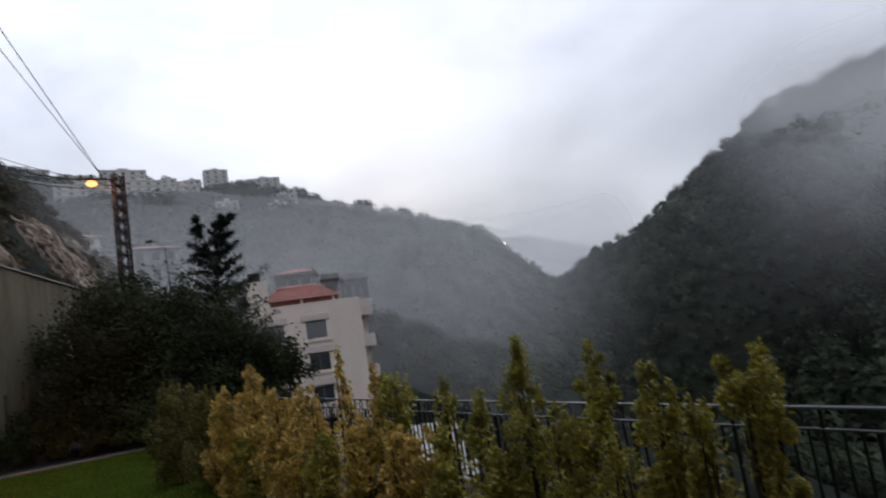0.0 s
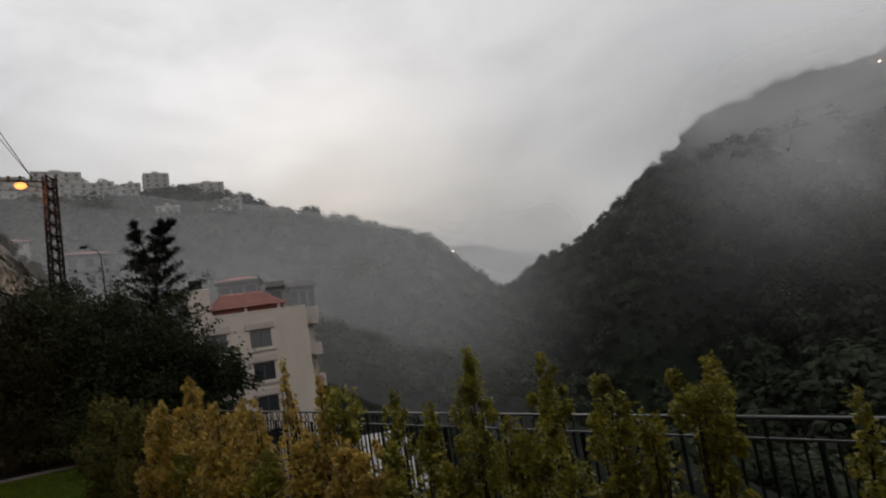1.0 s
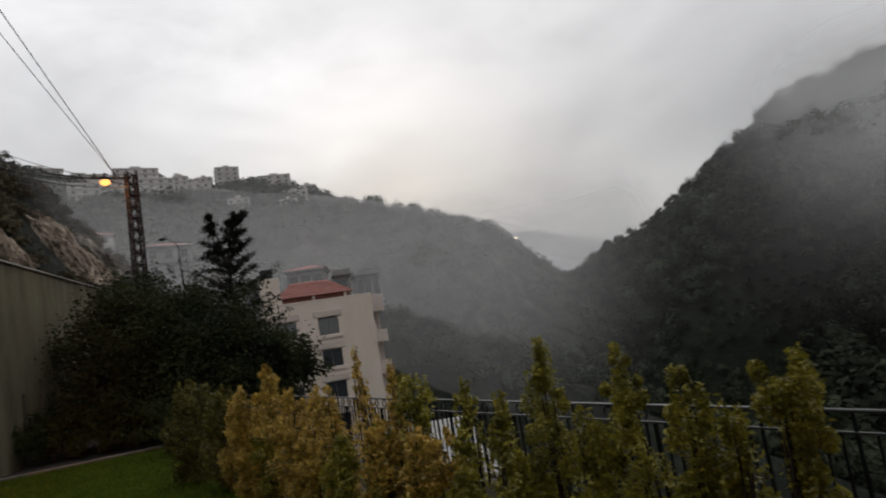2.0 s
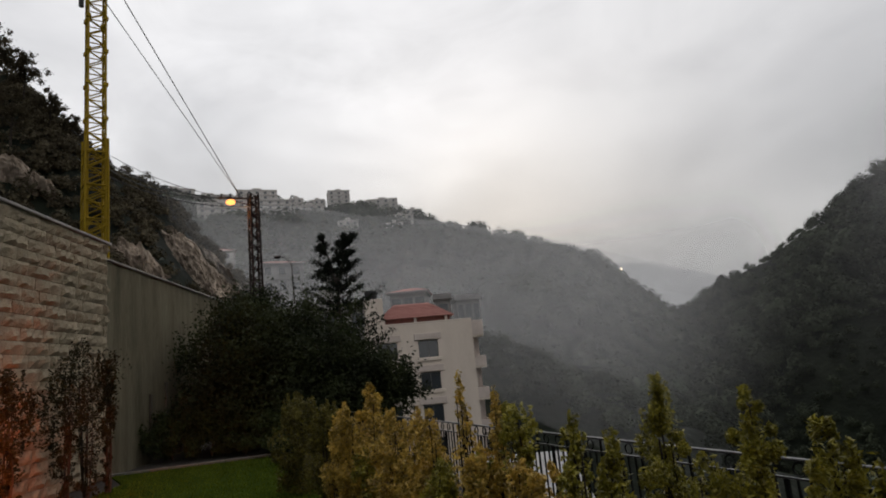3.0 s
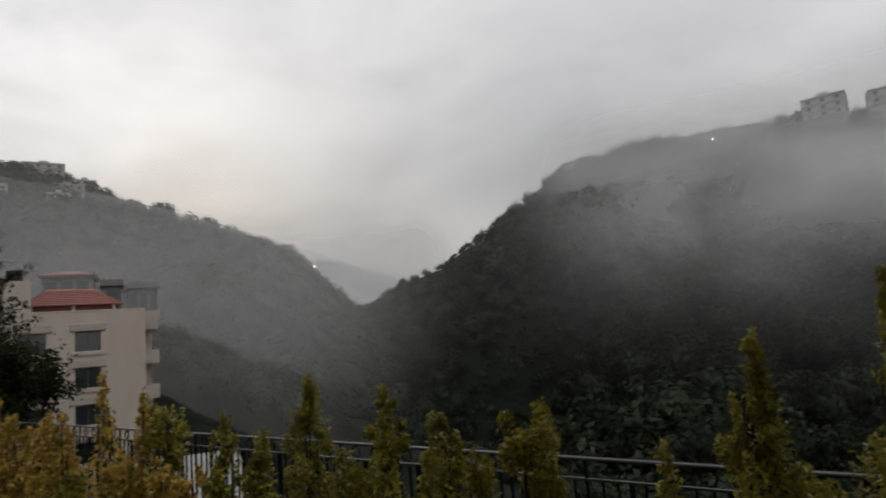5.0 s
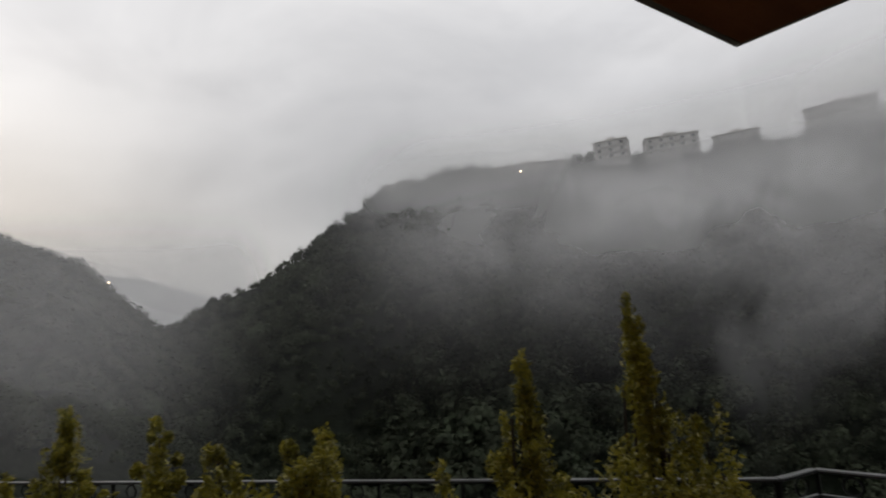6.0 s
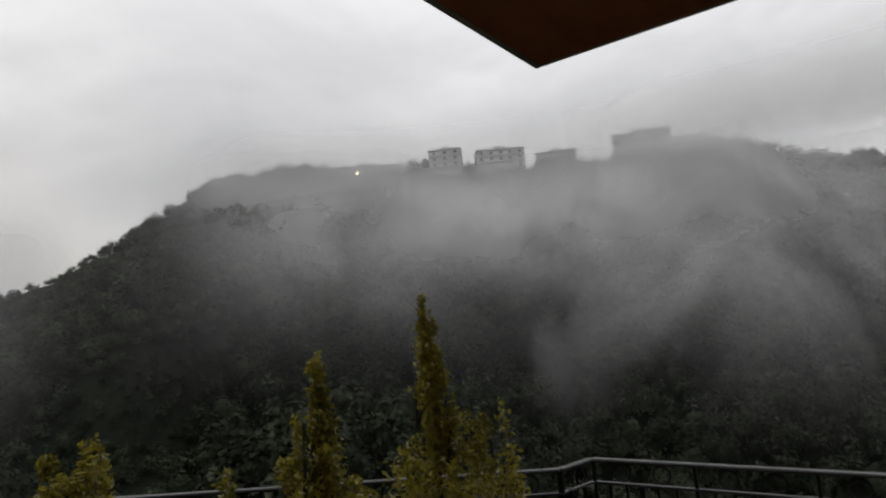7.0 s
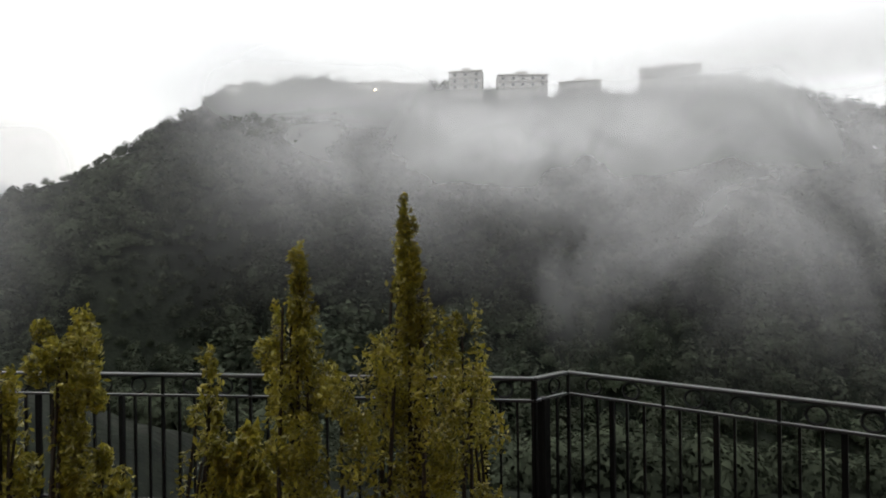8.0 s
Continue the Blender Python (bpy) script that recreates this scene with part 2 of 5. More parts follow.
M_YELLOW = surface("yellow_crane_paint", (0.17, 0.108, 0.003), (0.29, 0.195, 0.008), scale=1.2, fine=14, rough=0.7, bump=0.1, spread=0.7, gloss=0.15)
M_RUSTY = surface("rusted_lattice_steel", (0.007, 0.0045, 0.004), (0.026, 0.016, 0.013), scale=2, fine=30, rough=0.9, gloss=0.08)
M_CABLE = surface("cable_rubber", (0.012, 0.012, 0.012), (0.03, 0.03, 0.03), scale=5, fine=30, rough=0.6, bump=0)
M_WHITEWALL = surface("cream_facade_render", (0.47, 0.405, 0.34), (0.64, 0.565, 0.485), scale=0.5, fine=9, rough=0.85, bump=0.15, stretch=(1, 1, 0.3), spread=0.8)
M_BAND = surface("rose_stone_band", (0.40, 0.34, 0.30), (0.54, 0.47, 0.42), scale=1, fine=14, rough=0.85)
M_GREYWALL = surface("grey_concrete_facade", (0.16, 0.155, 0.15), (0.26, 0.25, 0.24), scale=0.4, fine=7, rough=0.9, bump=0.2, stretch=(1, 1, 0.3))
# far and ridge facades toned towards the mist; some haze sits in their colour
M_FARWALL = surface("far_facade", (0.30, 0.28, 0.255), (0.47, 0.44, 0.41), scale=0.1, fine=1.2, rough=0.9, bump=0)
M_MISTWALL = surface("mist_toned_ridge_facade", (0.34, 0.33, 0.315), (0.5, 0.49, 0.47), scale=0.1, fine=1.2, rough=0.9, bump=0)
M_TILE = surface("red_roof_tile", (0.25, 0.115, 0.10), (0.37, 0.19, 0.165), scale=1.2, fine=12, rough=0.85, object_random=0.3, gloss=0.1)
# dark colour for the shaded open gap under the apartment roof
M_DARKRED = surface("dark_red_eave_gap", (0.10, 0.03, 0.022), (0.18, 0.055, 0.04), scale=2, fine=20, rough=0.7)
M_GLASS = glass_mat("dark_window_glass", (0.03, 0.035, 0.04))
M_FRAME = surface("window_frame_metal", (0.05, 0.05, 0.05), (0.10, 0.10, 0.10), scale=3, fine=30, rough=0.5, bump=0)
M_BLACK = surface("black_plastic_tank", (0.012, 0.012, 0.013), (0.03, 0.03, 0.03), scale=2, fine=20, rough=0.5, bump=0)
M_EAVE = surface("brown_timber_soffit", (0.20, 0.072, 0.03), (0.30, 0.115, 0.05), scale=1.5, fine=22, rough=0.7, bump=0.1, stretch=(1, 6, 1), gloss=0.15)
M_PALE = surface("wet_pale_concrete", (0.17, 0.17, 0.165), (0.30, 0.295, 0.29), scale=0.6, fine=9, rough=0.5, bump=0.1, gloss=0.2)
M_PAVING = surface("terrace_paving", (0.2, 0.18, 0.16), (0.34, 0.31, 0.28), scale=1.5, fine=20, rough=0.6)
M_HOUSE = surface("house_stone", (0.3, 0.24, 0.18), (0.5, 0.42, 0.33), scale=1.8, fine=24, rough=0.85, bump=0.6, dist=0.03)
M_ORANGE = glow_mat("sodium_lamp_glow", (1.0, 0.37, 0.09), 2.6)
M_WARM = glow_mat("warm_window_glow", (1.0, 0.80, 0.55), 5.0)
M_COOL = glow_mat("white_lamp_glow", (1.0, 0.95, 0.82), 7.0)

# ---- building blocks ----
EYE = 1.75                                        # height of the eye over the lawn


def at(yaw, dist, el=None):
    """A place by its bearing from the terrace's centre and its distance; el gives its height by the angle over the eye."""
    a = radians(yaw)
    z = 0.0 if el is None else EYE + dist * math.tan(radians(el))
    return Vector((-math.sin(a) * dist, math.cos(a) * dist, z))


def mesh_of(bm, name):
    me = bpy.data.meshes.new(name)
    bm.to_mesh(me)
    bm.free()
    return me


def raw_mesh(name, verts, faces, material=None, smooth=False):
    me = bpy.data.meshes.new(name)
    me.from_pydata([tuple(v) for v in verts], [], [tuple(f) for f in faces])
    if material:
        me.materials.append(material)
    if smooth:
        me.polygons.foreach_set("use_smooth", [True] * len(me.polygons))
    me.update()
    return me


def part(name, bm, material, parent, label=""):
    """Link a bmesh (or a mesh) as one mesh object under a thing or under a part."""
    me = bm if isinstance(bm, bpy.types.Mesh) else mesh_of(bm, name)
    if material and not me.materials:
        me.materials.append(material)
    ob = new(name, me)
    ob.parent = parent
    if label:
        ob["label"] = label
    return ob


def thing(name, m=None, label="", category="", group="", kind=""):
    ob = new(name)
    ob.empty_display_size = 0.2
    ob.matrix_world = m or Matrix()
    return tagged(ob, label, category, group, kind)


def solid(name, bm, material, label="", category="", group="", kind="", m=None):
    me = bm if isinstance(bm, bpy.types.Mesh) else mesh_of(bm, name)
    if material and not me.materials:
        me.materials.append(material)
    ob = new(name, me)
    if m:
        ob.matrix_world = m
    return tagged(ob, label, category, group, kind)


def box(bm, x0, x1, y0, y1, z0, z1, bevel=0.0):
    r = bmesh.ops.create_cube(bm, size=1)
    bmesh.ops.scale(bm, vec=(x1 - x0, y1 - y0, z1 - z0), verts=r["verts"])
    bmesh.ops.translate(bm, vec=((x0 + x1) / 2, (y0 + y1) / 2, (z0 + z1) / 2), verts=r["verts"])
    if bevel:
        es = list({e for v in r["verts"] for e in v.link_edges})
        bmesh.ops.bevel(bm, geom=es, offset=bevel, segments=1, affect="EDGES")
    return bm


def boxed(*a, bevel=0.0):
    return box(bmesh.new(), *a, bevel=bevel)


def bar(bm, p, q, r, sides=6, r2=None):
    """A round bar from p to q."""
    p, q = Vector(p), Vector(q)
    d = q - p
    g = bmesh.ops.create_cone(bm, cap_ends=True, segments=sides, radius1=r, radius2=r if r2 is None else r2, depth=d.length)
    bmesh.ops.transform(bm, matrix=Matrix.Translation((p + q) / 2) @ d.to_track_quat("Z", "Y").to_matrix().to_4x4(), verts=g["verts"])
    return bm


def axes(origin, along):
    """A pose whose x axis runs along a level direction."""
    a = math.degrees(math.atan2(along[1], along[0]))
    return pose(origin[0], origin[1], origin[2] if len(origin) > 2 else 0, 0, 0, a)


def leaves(name, centres, size, rng, material, aspect=2.0, up=0.3):
    """Many folded leaves at the given centres, each of two triangles with an edge of its own."""
    c = np.asarray(centres, float)
    k = len(c)
    d = rng.normal(size=(k, 3)) + (0, 0, up)
    d /= np.linalg.norm(d, axis=1)[:, None]
    s = np.cross(d, rng.normal(size=(k, 3)))
    s /= np.linalg.norm(s, axis=1)[:, None] + 1e-9
    nrm = np.cross(d, s)
    L = size * rng.uniform(0.6, 1.3, (k, 1))
    W = L / aspect
    v = np.stack([c - d * L / 2, c + s * W / 2 + nrm * L * 0.12, c + d * L / 2, c - s * W / 2 + nrm * L * 0.12], 1).reshape(-1, 3)
    i = np.arange(k)[:, None] * 4
    f = np.concatenate([i + (0, 1, 2), i + (0, 2, 3)], 1).reshape(-1, 3)
    me = bpy.data.meshes.new(name)
    me.from_pydata(v.tolist(), [], f.tolist())
    me.materials.append(material)
    me.update()
    return me


# ---- the land ----
VALLEY = np.array((0.63, 0.777))                  # from the terrace down into the valley


def line_of(rows):
    """A crest line from rows of bearing, angle over the eye and distance."""
    return np.array([tuple(at(y, d, e)) for y, e, d in rows])


CREST_TOWN = line_of([(75, 17, 380), (60, 16.4, 400), (48.8, 15.2, 420), (42.8, 15.3, 430), (37.5, 14.6, 440), (33.4, 14.3, 445), (27.7, 12.7, 450), (24, 11.5, 455),
                      (19.9, 9.9, 455), (15.6, 7.9, 450), (13, 5.7, 445), (11, 3.8, 440), (8.9, 2.0, 435), (7.2, 0, 430), (4.5, -3.6, 420), (2, -6.5, 410)])
CREST_FAR = line_of([(30, 8.3, 1200), (13, 7.9, 1150), (9, 7.1, 1150), (5.8, 6.2, 1150), (2, 5.2, 1150), (-4, 4.0, 1150), (-20, 2, 1200)])
CREST_WOOD = line_of([(13, -5, 300), (10.2, -2.2, 300), (7.4, -0.5, 305), (4.8, 1.8, 310), (2.7, 3.5, 312), (1.2, 4.7, 315), (-2.8, 6.9, 320), (-5.9, 9.2, 322), (-9.5, 11.3, 325), (-13, 12.7, 328),
                      (-17.3, 13.2, 330), (-23.7, 14.0, 332), (-30.2, 14.1, 332), (-36.4, 13.6, 330), (-42.5, 13.2, 328), (-49.6, 12.7, 325), (-57.7, 11.9, 320), (-65.5, 10.3, 315), (-73.6, 9.0, 310), (-90, 8, 300), (-120, 8, 300)])
CREST_CLIFF = line_of([(110, 27, 60), (85, 27, 62), (72, 26.5, 64), (62.7, 25.5, 66), (59.1, 22.5, 70), (54.5, 18.4, 76), (51.5, 16.7, 82), (48.8, 14.3, 88), (46.3, 11.5, 92), (44.7, 8.3, 94), (43, 2, 96), (41, -6, 98)])

CREST_SPUR = line_of([(46, 4.5, 92), (40, 4.6, 90), (36, 3.6, 90), (30, 3.4, 92), (25, 2.6, 95), (22.6, -1, 98), (19, -9, 102)])


def crest_height(x, y, crest, slope):
    """Height of a ridge that falls away evenly from its crest line."""
    best = np.full(x.shape, -1e9)
    for a, b in zip(crest[:-1], crest[1:]):
        d = b[:2] - a[:2]
        t = np.clip(((x - a[0]) * d[0] + (y - a[1]) * d[1]) / (d @ d), 0, 1)
        z = a[2] + (b[2] - a[2]) * t
        best = np.maximum(best, z - slope * np.hypot(x - a[0] - d[0] * t, y - a[1] - d[1] * t))
    return best


def rough_noise(x, y, f, seed):
    """Smooth unevenness from a few crossing waves."""
    r = np.random.default_rng(seed)
    out = np.zeros_like(x)
    for k in range(7):
        a, p, q = r.uniform(0, 6.28), r.uniform(0, 6.28), r.uniform(0.6, 1.9)
        out += np.sin((x * np.cos(a) + y * np.sin(a)) * f * q + p) / (7 ** 0.5)
    return out


def land(x, y, bumps=True):
    x, y = np.asarray(x, float), np.asarray(y, float)
    u = x * VALLEY[0] + y * VALLEY[1]
    h = -2.6 - 0.42 * np.clip(u - 5.5, 0, 62) - 0.28 * np.clip(u - 67.5, 0, 120)
    h = np.maximum(h, -66)
    r = np.hypot(x, y)
    h = np.maximum(h, crest_height(x, y, CREST_TOWN, 0.42) - 0.54 * np.clip(x + 0.23 * r, 0, None))  # the town's ridge ends steeply in the gorge
    h = np.maximum(h, crest_height(x, y, CREST_FAR, 0.5))
    h = np.maximum(h, crest_height(x, y, CREST_WOOD, 0.82))
    h = np.maximum(h, crest_height(x, y, CREST_SPUR, 0.55))
    h = np.maximum(h, np.where(r > 24, crest_height(x, y, CREST_CLIFF, 1.35), -99))
    if bumps:
        far = np.clip((r - 60) / 120, 0, 1)
        h = h + far * (2.2 * rough_noise(x, y, 0.05, 1) + 1.0 * rough_noise(x, y, 0.16, 2)) + np.clip((r - 25) / 60, 0, 1) * 0.5 * rough_noise(x, y, 0.4, 3)
    return h


def polar_sheet(name, yaws, radii, height, material):
    Y, R = np.meshgrid(np.radians(yaws), radii, indexing="ij")
    X, Z = -np.sin(Y) * R, np.cos(Y) * R
    H = height(X, Z)
    v = np.stack([X, Z, H], -1).reshape(-1, 3)
    n, k = len(yaws), len(radii)
    i = np.arange((n - 1) * (k - 1))
    a = (i // (k - 1)) * k + i % (k - 1)
    f = np.stack([a, a + 1, a + k + 1, a + k], 1)
    return raw_mesh(name, v.tolist(), f.tolist(), material, smooth=True)


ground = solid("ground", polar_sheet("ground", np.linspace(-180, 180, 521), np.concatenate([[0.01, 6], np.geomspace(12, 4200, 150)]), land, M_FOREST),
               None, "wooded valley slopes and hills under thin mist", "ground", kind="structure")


def wood(name, label, places, size, material, seed, tris=30, leaf=0.42, tall=1.0, ragged=0.35):
    """A far wood in one mesh: for every crown, leafy tufts over a rounded outline, ragged and with gaps."""
    r = np.random.default_rng(seed)
    k = len(places)
    z = land(places[:, 0], places[:, 1])
    s = size * r.uniform(0.55, 1.25, k) * (1 + 0.35 * rough_noise(places[:, 0], places[:, 1], 0.05, seed))
    s = np.maximum(s, size * 0.35)
    d = r.normal(size=(k, tris, 3))
    d /= np.linalg.norm(d, axis=2)[:, :, None]
    d[:, :, 2] = np.abs(d[:, :, 2]) * 1.25 - 0.15
    lump = r.uniform(0.55, 1.15, (k, tris, 1))
    c = np.stack([places[:, 0], places[:, 1], z + s * 0.5], 1)[:, None, :] + d * lump * s[:, None, None] * (1, 1, tall)
    n = k * tris
    out = (d + ragged * r.normal(size=d.shape)).reshape(n, 3)
    out /= np.linalg.norm(out, axis=1)[:, None]
    a = np.cross(out, r.normal(size=(n, 3)))
    a /= np.linalg.norm(a, axis=1)[:, None]
    b = np.cross(out, a)
    L = (np.repeat(s, tris) * leaf * r.uniform(0.6, 1.3, n))[:, None]
    c = c.reshape(n, 3)
    v = np.stack([c + a * L, c - a * L * 0.5 + b * L * 0.87, c - a * L * 0.5 - b * L * 0.87], 1).reshape(-1, 3)
    me = raw_mesh(name, v.tolist(), np.arange(3 * n).reshape(-1, 3).tolist(), material)
    return solid(name, me, None, label, "trees", kind="stuff")


def scatter(rng, count, yaw0, yaw1, r0, r1, keep=None):
    y = np.radians(rng.uniform(yaw0, yaw1, count))
    r = np.sqrt(rng.uniform(r0 * r0, r1 * r1, count))
    p = np.stack([-np.sin(y) * r, np.cos(y) * r], 1)
    return p if keep is None else p[keep(p)]


rng = np.random.default_rng(4)
wood("far_wood", "dense dark green wood on the steep misty slope", scatter(rng, 7600, -92, 14, 110, 345), 3.9, M_CANOPY, 5, 150, 0.175, 1.15, 0.2)
wood("town_slope_wood", "hazy grey-green trees on the slope under the hill town", scatter(rng, 1700, 3, 52, 150, 470), 4.6, M_CANOPY, 6, 190, 0.2, 1.15, 0.16)
ROCKS = [(49.6, 11.2, 1.6, 3.3), (47.6, 8.8, 0.9, 1.9), (46.6, 10.3, 0.5, 2.0), (53.2, 11.0, 1.4, 1.3), (62.3, 17.4, 1.8, 1.3), (51.6, 9.4, 0.8, 1.0), (59.6, 16.2, 1.0, 0.9)]  # bearing, angle up, half spans


def scrub_grows(q):
    x, y = q[:, 0], q[:, 1]
    on = crest_height(x, y, CREST_CLIFF, 1.35) > 3
    yaw = np.degrees(np.arctan2(-x, y))
    el = np.degrees(np.arctan2(land(x, y) + 0.5 - EYE, np.hypot(x, y)))
    for a, e, da, de in ROCKS:
        on &= ((yaw - a - 0.6 * (el - e)) / da) ** 2 + ((el - e) / de) ** 2 > 0.45
    return on


wood("cliff_scrub", "dark scrub and bushes covering the rocky hillside", scatter(rng, 3800, 40, 76, 36, 112, scrub_grows), 0.8, M_SCRUB, 7, 120, 0.2)
wood("valley_scrub", "dark bushes on the valley side below the house", scatter(rng, 700, 3, 42, 78, 150), 1.6, M_CANOPY, 8, 130, 0.18)

# ---- mist ----

def mist_over(x, y, lift):
    """A level of mist that follows the wooded slope at a distance and closes up to it at the crest."""
    h = crest_height(x, y, CREST_WOOD, 0.82)
    return h + np.minimum(lift, 7.0 + 0.35 * np.clip(326 - np.hypot(x, y), 0, 200)) + 1.0 * rough_noise(x, y, 0.03, 21)


def mist_layer(name, lift, material):
    return solid(name, polar_sheet(name, np.linspace(-100, -6, 95), np.geomspace(125, 350, 50), lambda x, y: mist_over(x, y, lift), material), None,
                 "torn veil of grey mist drifting over the wooded slope", "mist", "mist veils", "stuff")


for lift, grain, lo_, hi_, x0_, x1_, z0_, z1_, shift_ in ((14, 0.022, 0.36, 0.58, 30, 110, -8, 52, 0.0), (26, 0.016, 0.34, 0.58, 60, 190, -34, 46, 40.0)):
    mist_layer("mist_veil", lift, mist_mat("slope_mist", 0.33, grain, lo_, hi_, (("X", x0_, x1_), ("Z", z0_, z1_), ("Z", 82, 50)), (1.0, 0.5, 0.4), shift=shift_, detail=6))


def town_haze(x, y):
    """Haze that lies over the far slope below the hill town and closes up to it at the crest."""
    return crest_height(x, y, CREST_TOWN, 0.42) + np.minimum(14, 0.5 + 0.13 * np.clip(440 - np.hypot(x, y), 0, 300))


solid("mist_veil", polar_sheet("mist_veil", np.linspace(-3, 66, 90), np.geomspace(130, 460, 44), town_haze, mist_mat("town_haze", 0.12, 0.006, 0.05, 0.5, (("X", 0, -75), ("Z", -34, 34)), detail=2)), None,
      "even grey haze over the far town slope", "mist", "mist veils", "stuff")


def mist_curtain(name, radius, yaw0, yaw1, z0, z1, material, seed, wave, label="thin even haze hanging across the valley"):
    r = np.random.default_rng(seed)
    ys = np.linspace(yaw0, yaw1, 48)
    zs = np.array([z0, z1])
    Y, Z = np.meshgrid(np.radians(ys), zs, indexing="ij")
    R = radius * (1 + wave * np.sin(Y * 7 + r.uniform(0, 6)) + 0.6 * wave * np.sin(Y * 17)) + Z * 0.15
    v = np.stack([-np.sin(Y) * R, np.cos(Y) * R, Z], -1).reshape(-1, 3)
    n, k = len(ys), len(zs)
    i = np.arange((n - 1) * (k - 1))
    a = (i // (k - 1)) * k + i % (k - 1)
    me = raw_mesh(name, v.tolist(), np.stack([a, a + 1, a + k + 1, a + k], 1).tolist(), material, smooth=True)
    return solid(name, me, None, label, "mist", "haze curtains", "stuff")


mist_curtain("haze_curtain", 98, -112, 6, -30, 110, mist_mat("haze_near", 0.17, 0.012, 0.0, 0.5, (("Z", 44, 14), ("Z", -12, 22), ("X", -12, 40)), detail=3), 1, 0.02)
mist_curtain("haze_curtain", 75, -3, 66, -75, 60, mist_mat("haze_valley", 0.22, 0.016, 0.05, 0.55, (("Z", 40, -2), ("Z", -20, 6), ("X", 3, -20), ("X", -68, -57)), detail=2), 5, 0.02)
mist_curtain("haze_curtain", 112, -6, 70, -60, 130, mist_mat("haze_mid", 0.2, 0.010, 0.05, 0.5, (("Z", 46, 14), ("Z", -16, 14), ("X", 12, -18)), detail=2), 2, 0.02)
for k_, (rad_, top_) in enumerate(((600, 600), (740, 700))):
    mist_curtain("haze_curtain", rad_, -4.4, 80, -80, top_, mist_mat("haze_deep", 0.56, 0.003, -0.1, 0.3, (("Z", 150 + 40 * k_, 55), ("X", 42, -10)), detail=2), 4 + k_, 0.04)
mist_curtain("mist_veil", 205, -115, -4.6, -20, 230, mist_mat("ridge_mist", 0.48, 0.020, 0.26, 0.62, (("Z", -4, 44), ("Z", 69, 44), ("X", 32, 120)), (1.0, 1.0, 0.7), shift=11.0, detail=5, swirl=0.9), 7, 0.01,
             "grey mist clinging to the top of the ridge")
# torn wisps rising up the slope, and the cloud that swallows the ridge behind the two nearer houses
mist_curtain("mist_veil", 178, -112, -8, -45, 200, mist_mat("rising_wisps", 0.42, 0.022, 0.42, 0.68, (("Z", -44, 28), ("Z", 60, 26), ("X", 60, 125)), (1.0, 1.0, 0.42), shift=5.0, detail=5, swirl=1.2), 17, 0.015,
             "torn wisps of mist rising up the wooded slope")
mist_curtain("mist_veil", 317, -118, -9, 48, 330, mist_mat("ridge_cloud", 0.6, 0.012, 0.1, 0.45, (("Z", 70, 86), ("Z", 128, 88), ("X", 55, 110)), detail=3), 23, 0.0, "low cloud hiding the back of the ridge")
mist_curtain("mist_veil", 285, -45, -6, 40, 300, mist_mat("crest_mist", 0.5, 0.015, 0.1, 0.5, (("Z", 46, 70), ("Z", 106, 72), ("X", 38, 80), ("X", 178, 138)), detail=4), 31, 0.0, "pale mist drifting over the crest of the ridge")
mist_curtain("mist_veil", 292, -118, -46, 30, 330, mist_mat("ridge_cloud_end", 0.62, 0.012, 0.0, 0.42, (("Z", 54, 76), ("Z", 126, 84), ("X", 205, 262)), detail=3), 29, 0.0, "low cloud hiding the end of the ridge")

# ---- terrace, lawn and walls ----
BEND = Vector((2.70, 2.77))                       # where the railing leaves its long run
CORNER = Vector((2.99, 2.80))
LONG = Vector((-0.777, 0.63))                     # along the valley railing
SIDE = Vector((0.36, -0.933))                     # along the short railing and the house
FRONT = Vector((-0.933, -0.36))                   # along the house front
WALL_D = Vector((-0.5045, 0.8634))                # along the boundary wall
WALL_N = Vector((0.8634, 0.5045))                 # from that wall to the garden
WALL_O = Vector((-0.8634, -0.5045)) * 6.9


def wall_at(s, off=0.0):
    return WALL_O + WALL_D * s + WALL_N * off


def prism(bm, pts, z0, z1):
    lo = [bm.verts.new((p[0], p[1], z0)) for p in pts]
    hi = [bm.verts.new((p[0], p[1], z1)) for p in pts]
    k = len(pts)
    bm.faces.new(hi)
    bm.faces.new(lo[::-1])
    for i in range(k):
        bm.faces.new((lo[i], lo[(i + 1) % k], hi[(i + 1) % k], hi[i]))
    bmesh.ops.recalc_face_normals(bm, faces=bm.faces)
    return bm


edge_out = Vector((0.63, 0.777)) * 0.16
rim = [CORNER + SIDE * 9 + Vector((0.14, 0.05)), CORNER + Vector((0.14, 0.1)), BEND + edge_out, BEND + LONG * 27 + edge_out, wall_at(27, -0.1), wall_at(-8, -0.1)]
solid("terrace", prism(bmesh.new(), rim, -9.0, -0.03), M_SOIL, "soil-filled garden terrace behind its retaining edge", "terrace", kind="structure")
kerb_a, kerb_b = Vector((-13.55, 9.55)), Vector((-10.9, 11.95))
lawn_pts = [Vector((-0.6, 3.3)), Vector((-9.2, 10.35)), kerb_b, kerb_a, wall_at(13.6, 0.9), wall_at(0, 0.9), Vector((-3.0, -1.0))]
solid("lawn", prism(bmesh.new(), lawn_pts, -0.029, 0.0), M_LAWN, "short wet green lawn", "lawn", kind="structure")
solid("paving", prism(bmesh.new(), [Vector((-0.6, 1.6)), Vector((-3.0, -1.0)), wall_at(-4, 0.6), Vector((3.6, -6)), CORNER + SIDE * 8, Vector((2.3, 2.0))], -0.028, 0.004), M_PAVING,
      "pale terrace paving beside the house", "paving", kind="structure")


